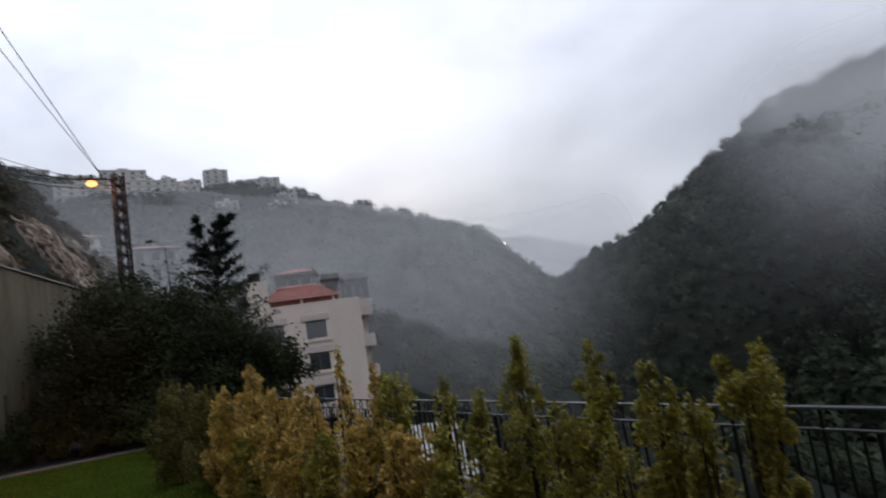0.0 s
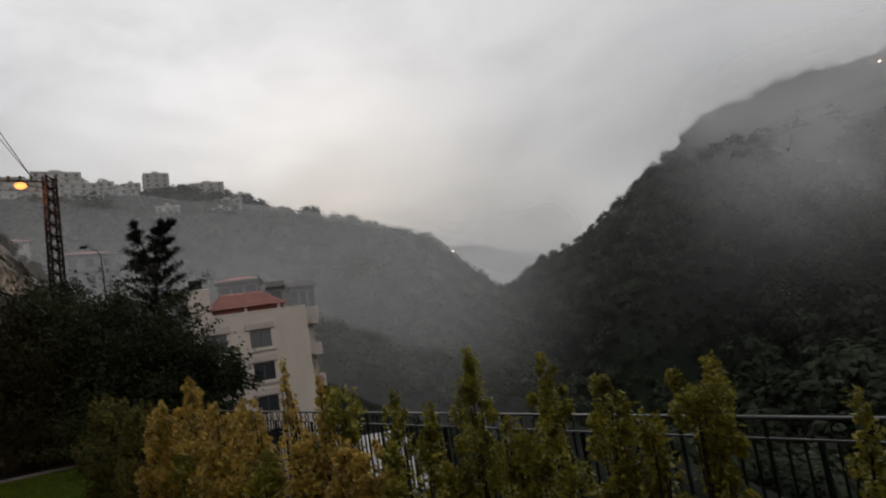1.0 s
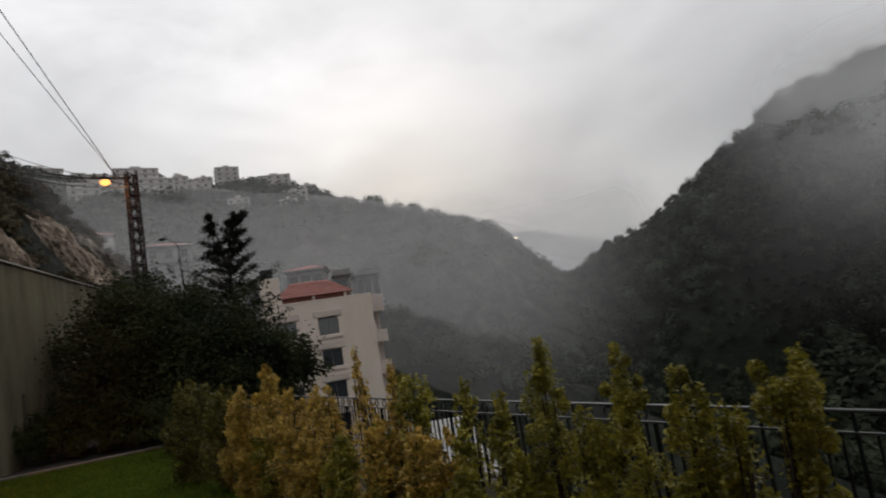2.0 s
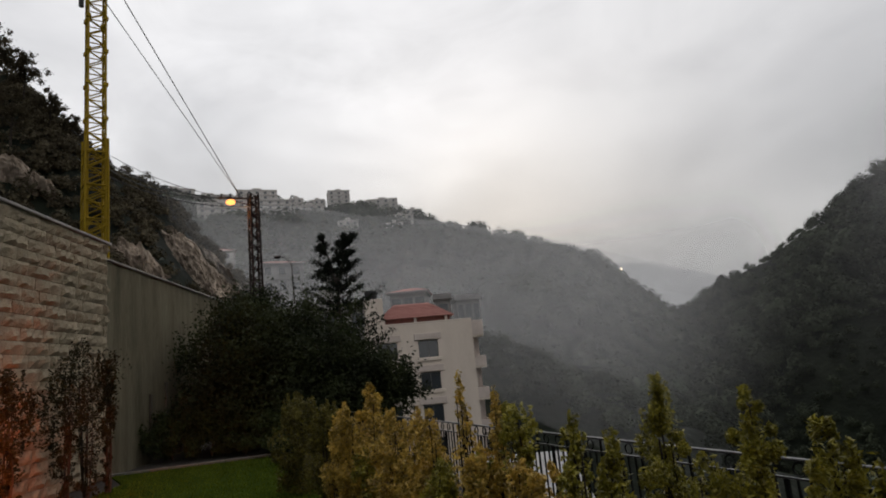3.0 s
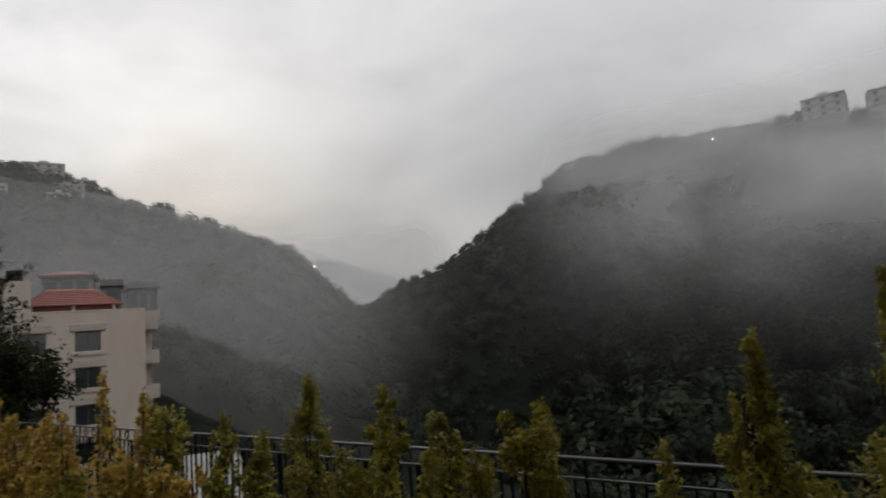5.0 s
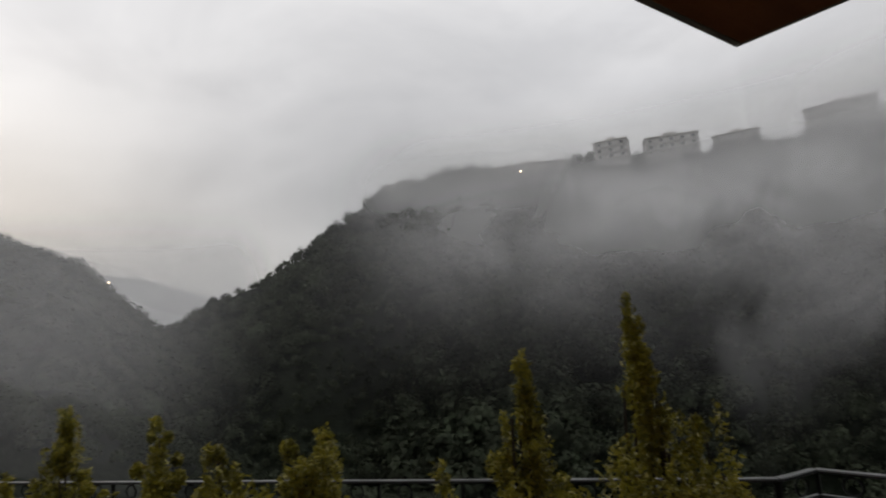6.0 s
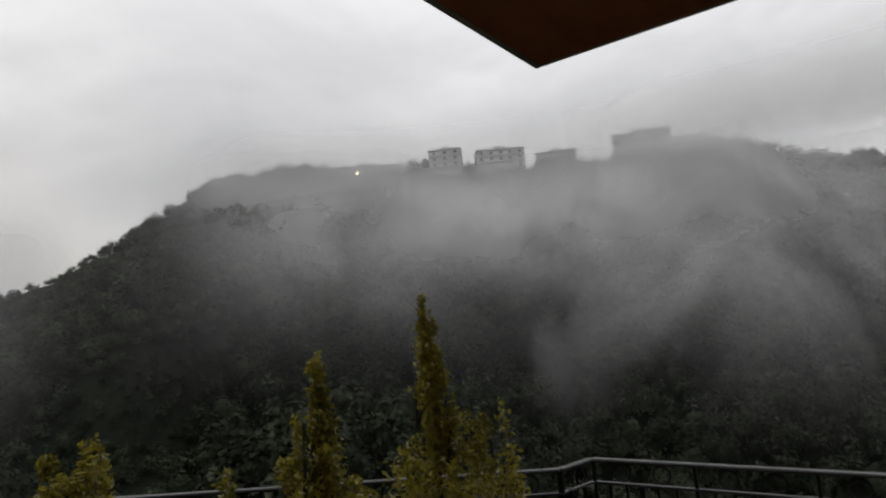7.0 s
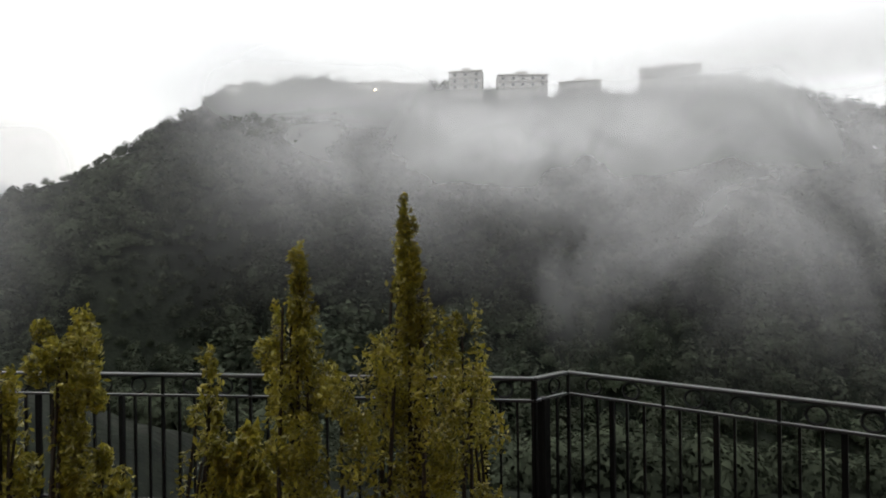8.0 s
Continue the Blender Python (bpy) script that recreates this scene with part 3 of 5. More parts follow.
def kerb_block():
    return boxed(0, 0.59, -0.05, 0.05, -0.03, 0.055, bevel=0.012)


kerb = thing("kerb", axes((*kerb_a, 0), kerb_b - kerb_a), "low pale concrete edging along the lawn", "kerb", kind="structure")
kerb_mesh = mesh_of(kerb_block(), "kerbstone")
kerb_mesh.materials.append(M_KERB)
for i in range(6):
    k = part("kerbstone", kerb_mesh, None, kerb)
    k.location = (i * 0.6, 0.0, 0.0)


def lawn_blades():
    r = np.random.default_rng(3)
    pts = []
    lo, hi = Vector((-14, -1)), Vector((0, 12))
    poly = np.array([p[:] for p in lawn_pts])
    q = np.stack([r.uniform(lo.x, hi.x, 90000), r.uniform(lo.y, hi.y, 90000)], 1)
    inside = np.zeros(len(q), bool)
    for a, b in zip(poly, np.roll(poly, -1, 0)):
        cross = ((a[1] > q[:, 1]) != (b[1] > q[:, 1])) & (q[:, 0] < (b[0] - a[0]) * (q[:, 1] - a[1]) / (b[1] - a[1] + 1e-12) + a[0])
        inside ^= cross
    q = q[inside]
    q = q[np.hypot(q[:, 0], q[:, 1]) > 3.5]
    k = len(q)
    h = r.uniform(0.02, 0.06, k)
    a = r.uniform(0, 6.28, k)
    w = 0.006
    lean = r.normal(0, 0.02, (k, 2))
    A = np.stack([q[:, 0] - np.cos(a) * w, q[:, 1] - np.sin(a) * w, np.zeros(k)], 1)
    B = np.stack([q[:, 0] + np.cos(a) * w, q[:, 1] + np.sin(a) * w, np.zeros(k)], 1)
    C = np.stack([q[:, 0] + lean[:, 0], q[:, 1] + lean[:, 1], h], 1)
    return raw_mesh("grass", np.stack([A, B, C], 1).reshape(-1, 3).tolist(), np.arange(3 * k).reshape(-1, 3).tolist(), M_GRASS)


solid("grass", lawn_blades(), None, "short dense green grass blades on the lawn", "grass", kind="stuff")

# boundary wall: core, coping, cement-rendered continuation
STONE_TOP, PLAIN_TOP, STONE_END = 5.28, 4.93, 14.9
wall_pose = axes((*WALL_O, 0), WALL_D)            # x along the wall; the garden is on its -y side
wall_west = thing("wall_west", wall_pose, "tall boundary wall of rough coursed limestone blocks", "wall", kind="structure")
part("core", boxed(-8, STONE_END - 0.03, 0.02, 0.40, -0.6, STONE_TOP - 0.06), M_MORTAR, wall_west)
for i in range(11):
    part("coping", boxed(-8 + i * 2.09, -8 + i * 2.09 + 2.08, -0.09, 0.46, STONE_TOP - 0.06, STONE_TOP, bevel=0.012), M_COPING, wall_west, "thin overhanging pale coping slab")
wall_plain = thing("wall_plain", wall_pose, "weathered grey cement-rendered wall with stains", "wall", kind="structure")
part("render", boxed(STONE_END, 34, 0.06, 0.36, -4, PLAIN_TOP - 0.05), M_RENDER, wall_plain)
for i in range(6):
    part("coping", boxed(STONE_END + i * 3.1, STONE_END + i * 3.1 + 3.08, 0.0, 0.40, PLAIN_TOP - 0.05, PLAIN_TOP, bevel=0.01), M_COPING, wall_plain, "thin pale coping strip")
for i in range(4):
    part("batten", boxed(17.4 + i * 1.1, 17.5 + i * 1.1, 0.0, 0.058, -0.5, 1.7 + 0.3 * (i % 2), bevel=0.01), M_MORTAR, wall_plain, "upright batten on the wall")

# the house behind: front wall, roof overhang, corner pillar
EAVE_Z = 2.95
house_pose = Matrix(((FRONT.x, SIDE.x, 0, 2.27), (FRONT.y, SIDE.y, 0, 2.14), (0, 0, 1, 0), (0, 0, 0, 1)))  # x along the front edge of the roof, y into the house
house = thing("house", house_pose, "stone house with a broad brown timber-lined roof overhang", "house", kind="structure")
part("wall", boxed(-0.2, 9.5, 3.4, 3.7, -0.03, EAVE_Z), M_HOUSE, house)
part("roof_overhang", boxed(0, 10.5, 0, 6.0, EAVE_Z, EAVE_Z + 0.16, bevel=0.01), M_EAVE, house, "brown timber roof overhang")
part("fascia", boxed(-0.03, 10.53, -0.03, 0.0, EAVE_Z + 0.006, EAVE_Z + 0.19), M_COPING, house, "pale thin edge trim")
part("fascia", boxed(-0.03, 0.0, 0.002, 6.0, EAVE_Z + 0.006, EAVE_Z + 0.19), M_COPING, house, "pale thin edge trim")


def pillar():
    """A rough-hewn pillar: uneven faces and chipped corners."""
    bm = bmesh.new()
    box(bm, 0, 0.45, 0, 0.9, 0, EAVE_Z)
    bmesh.ops.subdivide_edges(bm, edges=[e for e in bm.edges if abs(e.verts[0].co.z - e.verts[1].co.z) > 1], cuts=40)
    bmesh.ops.subdivide_edges(bm, edges=[e for e in bm.edges if abs(e.verts[0].co.z - e.verts[1].co.z) < 0.01], cuts=3)
    for v in bm.verts:
        k = noise.noise(v.co * 5.0) * 0.045 + noise.noise(v.co * 14.0) * 0.035
        v.co += Vector((k, noise.noise(v.co * 6.0 + Vector((9, 0, 0))) * 0.03, 0))
    return bm


pl = part("pillar", pillar(), M_PILLAR, house, "rough-hewn brown stone pillar under the overhang")
pl.location = (0.0, 1.42, 0)

# ---- railing ----
RAIL_Z = 0.89


def railing(name, start, along, length, label):
    """Wrought-iron railing: handrail, lower rail, rings between them, balusters below."""
    th = thing(name, axes((start.x, start.y, 0), along), label, "railing", "terrace railings")
    part("handrail", boxed(0, length, -0.027, 0.027, RAIL_Z - 0.018, RAIL_Z, bevel=0.005), M_WETIRON, th, "wet black handrail")
    part("lower_rail", boxed(0, length, -0.014, 0.014, RAIL_Z - 0.146, RAIL_Z - 0.132, bevel=0.003), M_WETIRON, th)
    part("bottom_rail", boxed(0, length, -0.014, 0.014, 0.08, 0.095, bevel=0.003), M_IRON, th)
    period = 0.58
    thin = mesh_of(boxed(-0.007, 0.007, -0.007, 0.007, 0.095, RAIL_Z - 0.146), "baluster")
    full = mesh_of(boxed(-0.009, 0.009, -0.009, 0.009, 0.0, RAIL_Z - 0.018), "upright")
    thick = mesh_of(boxed(-0.014, 0.014, -0.014, 0.014, 0.0, RAIL_Z - 0.146), "stanchion")
    ring = bmesh.new()
    k, R, r = 16, 0.047, 0.007
    vs = []
    for i in range(k):
        a = 2 * math.pi * i / k
        vs.append([ring.verts.new(((R + r * math.cos(b)) * math.cos(a), r * 1.3 * math.sin(b), (R + r * math.cos(b)) * math.sin(a))) for b in (0, math.pi / 2, math.pi, 3 * math.pi / 2)])
    for i in range(k):
        for j in range(4):
            ring.faces.new((vs[i][j], vs[i][(j + 1) % 4], vs[(i + 1) % k][(j + 1) % 4], vs[(i + 1) % k][j]))
    bmesh.ops.recalc_face_normals(ring, faces=ring.faces)
    ring = mesh_of(ring, "ring")
    for me in (thin, full, thick, ring):
        me.materials.append(M_IRON)
    x = 0.0
    while x < length - 0.01:
        part("upright", full, None, th).location = (x + 0.01, 0, 0)
        for q in (0.1, 0.2, 0.38, 0.48):
            if x + q < length:
                part("baluster", thin, None, th).location = (x + q, 0, 0)
        if x + 0.3 < length:
            part("stanchion", thick, None, th).location = (x + 0.29, 0, 0)
        for q in (0.175, 0.405):
            if x + q < length - 0.05:
                part("ring", ring, None, th).location = (x + q, 0, RAIL_Z - 0.075)
        x += period
    return th


railing("railing", BEND, LONG, 23.0, "black wrought-iron railing with rings along the valley edge")
railing("railing", CORNER, SIDE, 7.0, "black wrought-iron railing with rings beside the house")
link = railing("railing", BEND, CORNER - BEND, (CORNER - BEND).length, "short angled black iron railing panel with one ring")
part("corner_post", boxed(0.05, 0.11, -0.03, 0.03, 0.0, RAIL_Z - 0.13, bevel=0.006), M_IRON, link, "thick square corner post")

# ---- hedge ----
def hedge_plant(name, rng, height, width, profile, material, count, leaf, stems=4, lobes=()):
    """A clipped or straggling shrub: several stems and leaves gathered along a profile of height and spread."""
    th = thing(name)
    bm = bmesh.new()
    for i in range(stems):
        a = rng.uniform(0, 6.28)
        b = Vector((math.cos(a), math.sin(a), 0)) * rng.uniform(0.02, 0.08)
        q = Vector((b.x * 2.2 * width * 2, b.y * 2.2 * width * 2, height * rng.uniform(0.6, 0.9)))
        mid = (b + q) / 2 + Vector((rng.normal() * 0.03, rng.normal() * 0.03, 0))
        bar(bm, b, mid, 0.013, 5, 0.010)
        bar(bm, mid, q, 0.010, 5, 0.005)
    bar(bm, (0, 0, 0), (0, 0, height * 0.93), 0.014, 5, 0.004)
    part("stem", bm, M_BARK, th)
    zs = np.array([p[0] for p in profile])
    ws = np.array([p[1] for p in profile])
    lumps = int(14 + 15 * height)
    c = []
    for i in range(lumps):
        z = zs[0] + (zs[-1] - zs[0]) * (i + rng.uniform(-0.5, 0.5)) / lumps
        w = float(np.interp(z, zs, ws)) * width
        a, rad = rng.uniform(0, 6.28), w * rng.uniform(0.1, 0.95)
        k = int(count / lumps * (0.35 + 1.1 * w / width))
        q = rng.normal(size=(k, 3))
        q *= (rng.uniform(0.2, 1.0, (k, 1)) ** 0.5) / np.linalg.norm(q, axis=1)[:, None]
        s = max(0.035, 0.36 * w) * rng.uniform(0.6, 1.35)
        c.append(np.array((math.cos(a) * rad, math.sin(a) * rad, z * height)) + q * (s, s, s * 1.35))
    for i in range(11):                               # upright young shoots that break the outline
        z1 = height * rng.uniform(0.6, 1.04)
        a, rad = rng.uniform(0, 6.28), width * rng.uniform(0.3, 1.0) * float(np.interp(z1 / height - 0.06, zs, ws))
        k = count // 55
        t = rng.uniform(0, 1, (k, 1))
        c.append(np.array((math.cos(a) * rad, math.sin(a) * rad, z1 - 0.28)) + t * (0, 0, 0.30) + rng.normal(size=(k, 3)) * 0.022 * (1.3 - t))
    for (lx, lz0, lz1, lw) in lobes:
        k = count // 4
        z = rng.uniform(lz0, lz1, k) * height
        a = rng.uniform(0, 6.28, k)
        rad = lw * np.sqrt(rng.uniform(0, 1, k)) * np.sin(np.clip((z / height - lz0) / (lz1 - lz0), 0.08, 1) * 2.6)
        c.append(np.stack([lx + np.cos(a) * rad, np.sin(a) * rad, z], 1))
    c = np.concatenate(c)
    c = c[c[:, 2] > 0.03]
    part("foliage", leaves("foliage", c, leaf, rng, material), None, th)
    return th


SPIRE = ((0.10, 0.5), (0.3, 0.62), (0.5, 0.95), (0.68, 0.9), (0.82, 0.55), (0.92, 0.3), (1.0, 0.12))
BUSHY = ((0.10, 0.45), (0.4, 0.45), (0.6, 0.5), (0.78, 1.0), (0.93, 1.0), (1.0, 0.6))
SLIM = ((0.10, 0.5), (0.35, 0.65), (0.55, 1.1), (0.72, 0.95), (0.8, 0.5), (0.85, 0.18), (1.0, 0.10))
LOOSE = ((0.08, 0.8), (0.3, 1.0), (0.55, 0.9), (0.8, 0.55), (1.0, 0.15))
BROAD = ((0.06, 1.0), (0.3, 1.0), (0.6, 0.95), (0.85, 0.7), (1.0, 0.25))
hr = np.random.default_rng(11)
HEDGE_LABEL = "upright yellow-green privet shrub in the hedge behind the railing"
GOLD_LABEL = "golden-leaved privet shrub with loose bare stems"


def set_plant(th, x, y, label, turn=0.0, lean=0.0):
    th.matrix_world = pose(x, y, 0, lean, lean * 0.5, turn)
    return tagged(th, label, "hedge shrub", "privet hedge")


# single shrubs, each with its own height and outline: x, y, height, half width, outline, material, leaves, leaf size, label
NEAR_HEDGE = (
    (-0.83, 3.96, 1.55, 0.211, SPIRE, M_HEDGE, 6000, 0.031, HEDGE_LABEL),
    (-0.32, 3.60, 1.50, 0.226, SPIRE, M_HEDGE, 6000, 0.031, HEDGE_LABEL),
    (-0.04, 3.16, 1.41, 0.183, SPIRE, M_HEDGE, 5400, 0.03, HEDGE_LABEL),
    (0.10, 3.00, 1.20, 0.169, LOOSE, M_HEDGE, 2600, 0.035, "short bushy privet shrub between taller ones"),
    (0.34, 2.84, 1.42, 0.145, BUSHY, M_HEDGE, 6600, 0.029, "flat-topped bushy privet shrub in the hedge"),
    (0.79, 2.60, 1.27, 0.12, SLIM, M_HEDGE, 1500, 0.035, "small thin privet shrub with two bare tips"),
    (0.95, 2.46, 0.92, 0.17, BROAD, M_HEDGE, 2400, 0.035, "low yellow-green privet shrub at the railing"),
    (1.11, 2.35, 1.66, 0.2, SLIM, M_HEDGE, 6600, 0.028, "slim privet shrub with a thin tall tip"),
    (-1.55, 4.55, 1.28, 0.211, LOOSE, M_HEDGE, 1900, 0.046, HEDGE_LABEL),
    (-1.20, 4.20, 1.20, 0.240, LOOSE, M_HEDGE, 2000, 0.046, HEDGE_LABEL),
    (-0.58, 3.75, 1.14, 0.197, LOOSE, M_HEDGE, 1600, 0.046, HEDGE_LABEL),
)
FAR_HEDGE = (
    (-2.05, 4.95, 1.40, 0.17, BUSHY, M_HEDGE, 2200, 0.046, HEDGE_LABEL),
    (-2.42, 5.20, 1.48, 0.13, SPIRE, M_HEDGE_Y, 1300, 0.046, GOLD_LABEL),
    (-2.85, 5.50, 1.62, 0.15, SPIRE, M_HEDGE_Y, 900, 0.046, "sparse golden privet shrub with visible upright stems"),
    (-3.30, 5.75, 1.30, 0.30, LOOSE, M_HEDGE_Y, 2000, 0.048, GOLD_LABEL),
    (-3.75, 6.15, 1.26, 0.32, LOOSE, M_HEDGE_Y, 2200, 0.05, GOLD_LABEL),
    (-4.15, 6.35, 1.30, 0.34, LOOSE, M_HEDGE_Y, 3400, 0.05, GOLD_LABEL),
    (-4.62, 6.62, 1.60, 0.34, LOOSE, M_HEDGE_Y, 4600, 0.052, "tall golden privet shrub with a leafy crown"),
    (-5.15, 6.85, 1.34, 0.38, LOOSE, M_HEDGE_Y, 4200, 0.052, GOLD_LABEL),
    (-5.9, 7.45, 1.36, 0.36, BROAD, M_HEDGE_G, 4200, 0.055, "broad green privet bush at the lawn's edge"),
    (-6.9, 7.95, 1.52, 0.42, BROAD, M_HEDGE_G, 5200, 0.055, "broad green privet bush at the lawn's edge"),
)
for x, y, h, w, prof, mat, n, leaf, label in NEAR_HEDGE + FAR_HEDGE:
    set_plant(hedge_plant("hedge_shrub", hr, h, w, prof, mat, n, leaf), x, y, label, hr.uniform(0, 360), hr.uniform(-2, 2))
set_plant(hedge_plant("hedge_shrub", hr, 1.80, 0.31, ((0.12, 0.3), (0.34, 0.55), (0.48, 1.0), (0.62, 0.98), (0.76, 0.55), (0.84, 0.17), (1.0, 0.05)), M_HEDGE, 9000, 0.028, 7), 1.47, 2.07,
          "tall leafy privet shrub with a thin top", 30)
set_plant(hedge_plant("hedge_shrub", hr, 1.40, 0.20, BROAD, M_HEDGE, 3400, 0.028, 5), 1.70, 2.04, "thin-leaved drooping privet shrub beside the tall one", 80)

# low golden growth filling the hedge's foot
low = [hedge_plant("hedge_shrub", hr, 0.95, 0.22, BROAD, m, 1900, 0.048) for m in (M_HEDGE_Y, M_HEDGE, M_HEDGE_Y)]
for i, o in enumerate(low):
    set_plant(o, -1.8 - i * 0.8, 4.65 + i * 0.62, "low bushy growth at the foot of the hedge")
for i in range(14):
    t = i / 13
    src = low[1] if i > 8 else low[(i * 2) % 3]
    c = copy_thing(src, pose(-5.6 + t * 6.6 + hr.normal() * 0.05, 7.15 - t * 4.6 + hr.normal() * 0.06, 0, 0, 0, hr.uniform(0, 360)) @ Matrix.Scale(hr.uniform(0.75, 1.1), 4))
    c["label"] = "low bushy growth at the foot of the hedge"


# ---- trees ----
def crown_tree(name, rng, height, blobs, leaf, count, material, trunk=0.14, label="", category="tree"):
    """A broadleaf tree: tapered trunk, limbs to each part of the crown, leaves in many small clumps."""
    th = thing(name, None, label, category)
    bm = bmesh.new()
    bar(bm, (0, 0, -0.3), (0.05, 0.02, height * 0.45), trunk, 8, trunk * 0.6)
    c = []
    tot = sum(b[3] ** 2 for b in blobs)
    for (x, y, z, r) in blobs:
        bar(bm, (0.05, 0.02, height * 0.3), (x, y, z), trunk * 0.45, 6, 0.015)
        k = int(count * r * r / tot)
        clumps = max(8, k // 110)
        d = rng.normal(size=(clumps, 3))
        d /= np.linalg.norm(d, axis=1)[:, None]
        cc = np.array((x, y, z)) + d * (r * rng.uniform(0.5, 1.16, (clumps, 1))) * (1, 1, 0.85)
        c.append(np.repeat(cc, max(1, k // clumps), 0) + rng.normal(size=(clumps * max(1, k // clumps), 3)) * r * 0.17 * rng.uniform(0.6, 1.3, (clumps * max(1, k // clumps), 1)))
    part("trunk", bm, M_BARK, th)
    c = np.concatenate(c)
    c = c[c[:, 2] > 0.05]
    part("crown", leaves("crown", c, leaf, rng, material), None, th)
    return th


tr = np.random.default_rng(21)
e = crown_tree("evergreen_tree", tr, 4.2, [(0, 0, 2.6, 1.5), (-1.7, 0.4, 2.9, 1.35), (1.25, -0.3, 1.6, 1.2), (2.05, 0.2, 1.3, 0.85), (-0.8, -0.6, 1.2, 1.3), (0.9, -0.7, 0.9, 1.2), (-2.4, 0, 1.4, 1.2)],
               0.12, 46000, M_EVERGREEN, 0.2, "wide dark evergreen tree with a dense low crown", "tree")
e.matrix_world = pose(*at(38.5, 18.5).xy, 0, 0, 0, 38.5)
e2 = crown_tree("evergreen_tree", tr, 4.0, [(0, 0, 3.3, 1.3), (-1.3, 0.2, 2.2, 1.4), (1.2, 0.2, 2.5, 1.3), (0.2, -0.5, 1.2, 1.5)], 0.12, 24000, M_EVERGREEN, 0.18,
                "dark evergreen tree against the boundary wall", "tree")
e2.matrix_world = pose(*at(43.9, 20.5).xy, 0, 0, 0, 44)


def conifer(rng, height, spread):
    """A dark pine with a forked top: trunk, whorls of upswept boughs, needles in tufts."""
    th = thing("pine_tree", None, "dark pine tree with a forked ragged top", "tree")
    bm = bmesh.new()
    bar(bm, (0, 0, -4), (0, 0, height * 0.8), 0.13, 8, 0.05)
    bar(bm, (0, 0, height * 0.72), (-0.5, 0.1, height * 0.99), 0.05, 6, 0.015)
    bar(bm, (0, 0, height * 0.72), (0.46, -0.1, height * 0.98), 0.05, 6, 0.015)
    c = []
    for i in range(130):
        t = 0.26 + 0.74 * rng.uniform(0, 1) ** 0.85
        fork = -0.5 if rng.uniform() < 0.55 else 0.46
        base = Vector((fork * max(0, (t - 0.72) / 0.28), 0, t * height))
        a = rng.uniform(0, 6.28)
        ln = (spread * (1.0 - t) * 1.35 + 0.2) * rng.uniform(0.45, 1.35)
        tip = base + Vector((math.cos(a) * ln, math.sin(a) * ln, ln * rng.uniform(0.1, 0.7)))
        bar(bm, base, tip, 0.018, 4, 0.006)
        k = 64
        s = rng.uniform(0.2, 1.05, (k, 1)) ** 0.7
        c.append(np.array(base) * (1 - s) + np.array(tip) * s + rng.normal(size=(k, 3)) * 0.06)
    part("trunk", bm, M_BARK, th)
    part("crown", leaves("crown", np.concatenate(c), 0.15, rng, M_PINE, 3.0), None, th)
    return th


pine = conifer(tr, 6.75, 1.75)
pine.matrix_world = pose(*at(36.2, 23.5).xy, 0.1, 0, 0, 36)

# shrubs of the corner bed and slender shrubs at the stone wall
SHRUBS = [(50.5, 18.4, 1.35, 0.8), (47.5, 18.2, 1.3, 0.85), (44.9, 17.6, 1.15, 0.75), (42.3, 16.4, 1.15, 0.7), (53.0, 18.8, 1.3, 0.7), (40.2, 14.4, 1.2, 0.65), (46.0, 19.4, 1.6, 0.85), (38.5, 13.2, 1.15, 0.6), (49.0, 19.8, 1.7, 0.9), (51.9, 20.4, 1.8, 0.9)]
shrub_rng = np.random.default_rng(31)
for yaw, d, h, r in SHRUBS:
    s = crown_tree("garden_shrub", shrub_rng, h, [(0, 0, h * 0.55, r * 0.75), (r * 0.6, 0.1, h * 0.45, r * 0.55), (-r * 0.6, 0, h * 0.45, r * 0.55), (0, -r * 0.4, h * 0.35, r * 0.6)], 0.08, 3600, M_SHRUB, 0.03,
                   "low rounded dark green shrub in the garden bed", "shrub")
    s["group"] = "garden bed shrubs"
    s.matrix_world = pose(*at(yaw, d).xy, -0.02, 0, 0, yaw)
for yaw, d, h, w in ((56.5, 13.6, 2.8, 0.62), (55.2, 14.0, 2.5, 0.2), (61.6, 11.2, 2.3, 0.4), (58.0, 13.0, 2.3, 0.5)):
    s = hedge_plant("slender_shrub", shrub_rng, h, w, ((0.05, 0.35), (0.35, 0.5), (0.6, 0.9), (0.8, 1.0), (1.0, 0.4)), M_WALLSHRUB, 2600, 0.06, 6)
    s.matrix_world = pose(*at(yaw, d).xy, -0.02, 0, 0, yaw)
    tagged(s, "slender dark shrub standing before the stone wall", "shrub", "wall shrubs")


# ---- pylon mast and poles ----
def lattice(name, width0, width1, z0, z1, bay, leg_r, brace_r, material, label, category):
    """A square lattice mast: four legs, and cross and zigzag braces on each face, bay by bay."""
    th = thing(name, None, label, category)
    sg = ((-1, -1), (1, -1), (1, 1), (-1, 1))
    n = max(1, round((z1 - z0) / bay))

    def corner(k, t):
        w = (width0 + (width1 - width0) * t) / 2
        return Vector((sg[k % 4][0] * w, sg[k % 4][1] * w, z0 + (z1 - z0) * t))
    for k in range(4):
        part("leg", bar(bmesh.new(), corner(k, 0), corner(k, 1), leg_r, 6), material, th)
    for k in range(4):
        bm = bmesh.new()
        for i in range(n):
            bar(bm, corner(k, i / n), corner(k + 1, (i + 0.5) / n), brace_r, 4)
            bar(bm, corner(k + 1, (i + 0.5) / n), corner(k, (i + 1) / n), brace_r, 4)
            bar(bm, corner(k, i / n), corner(k + 1, i / n), brace_r, 4)
        part("bracing", bm, material, th)
    return th


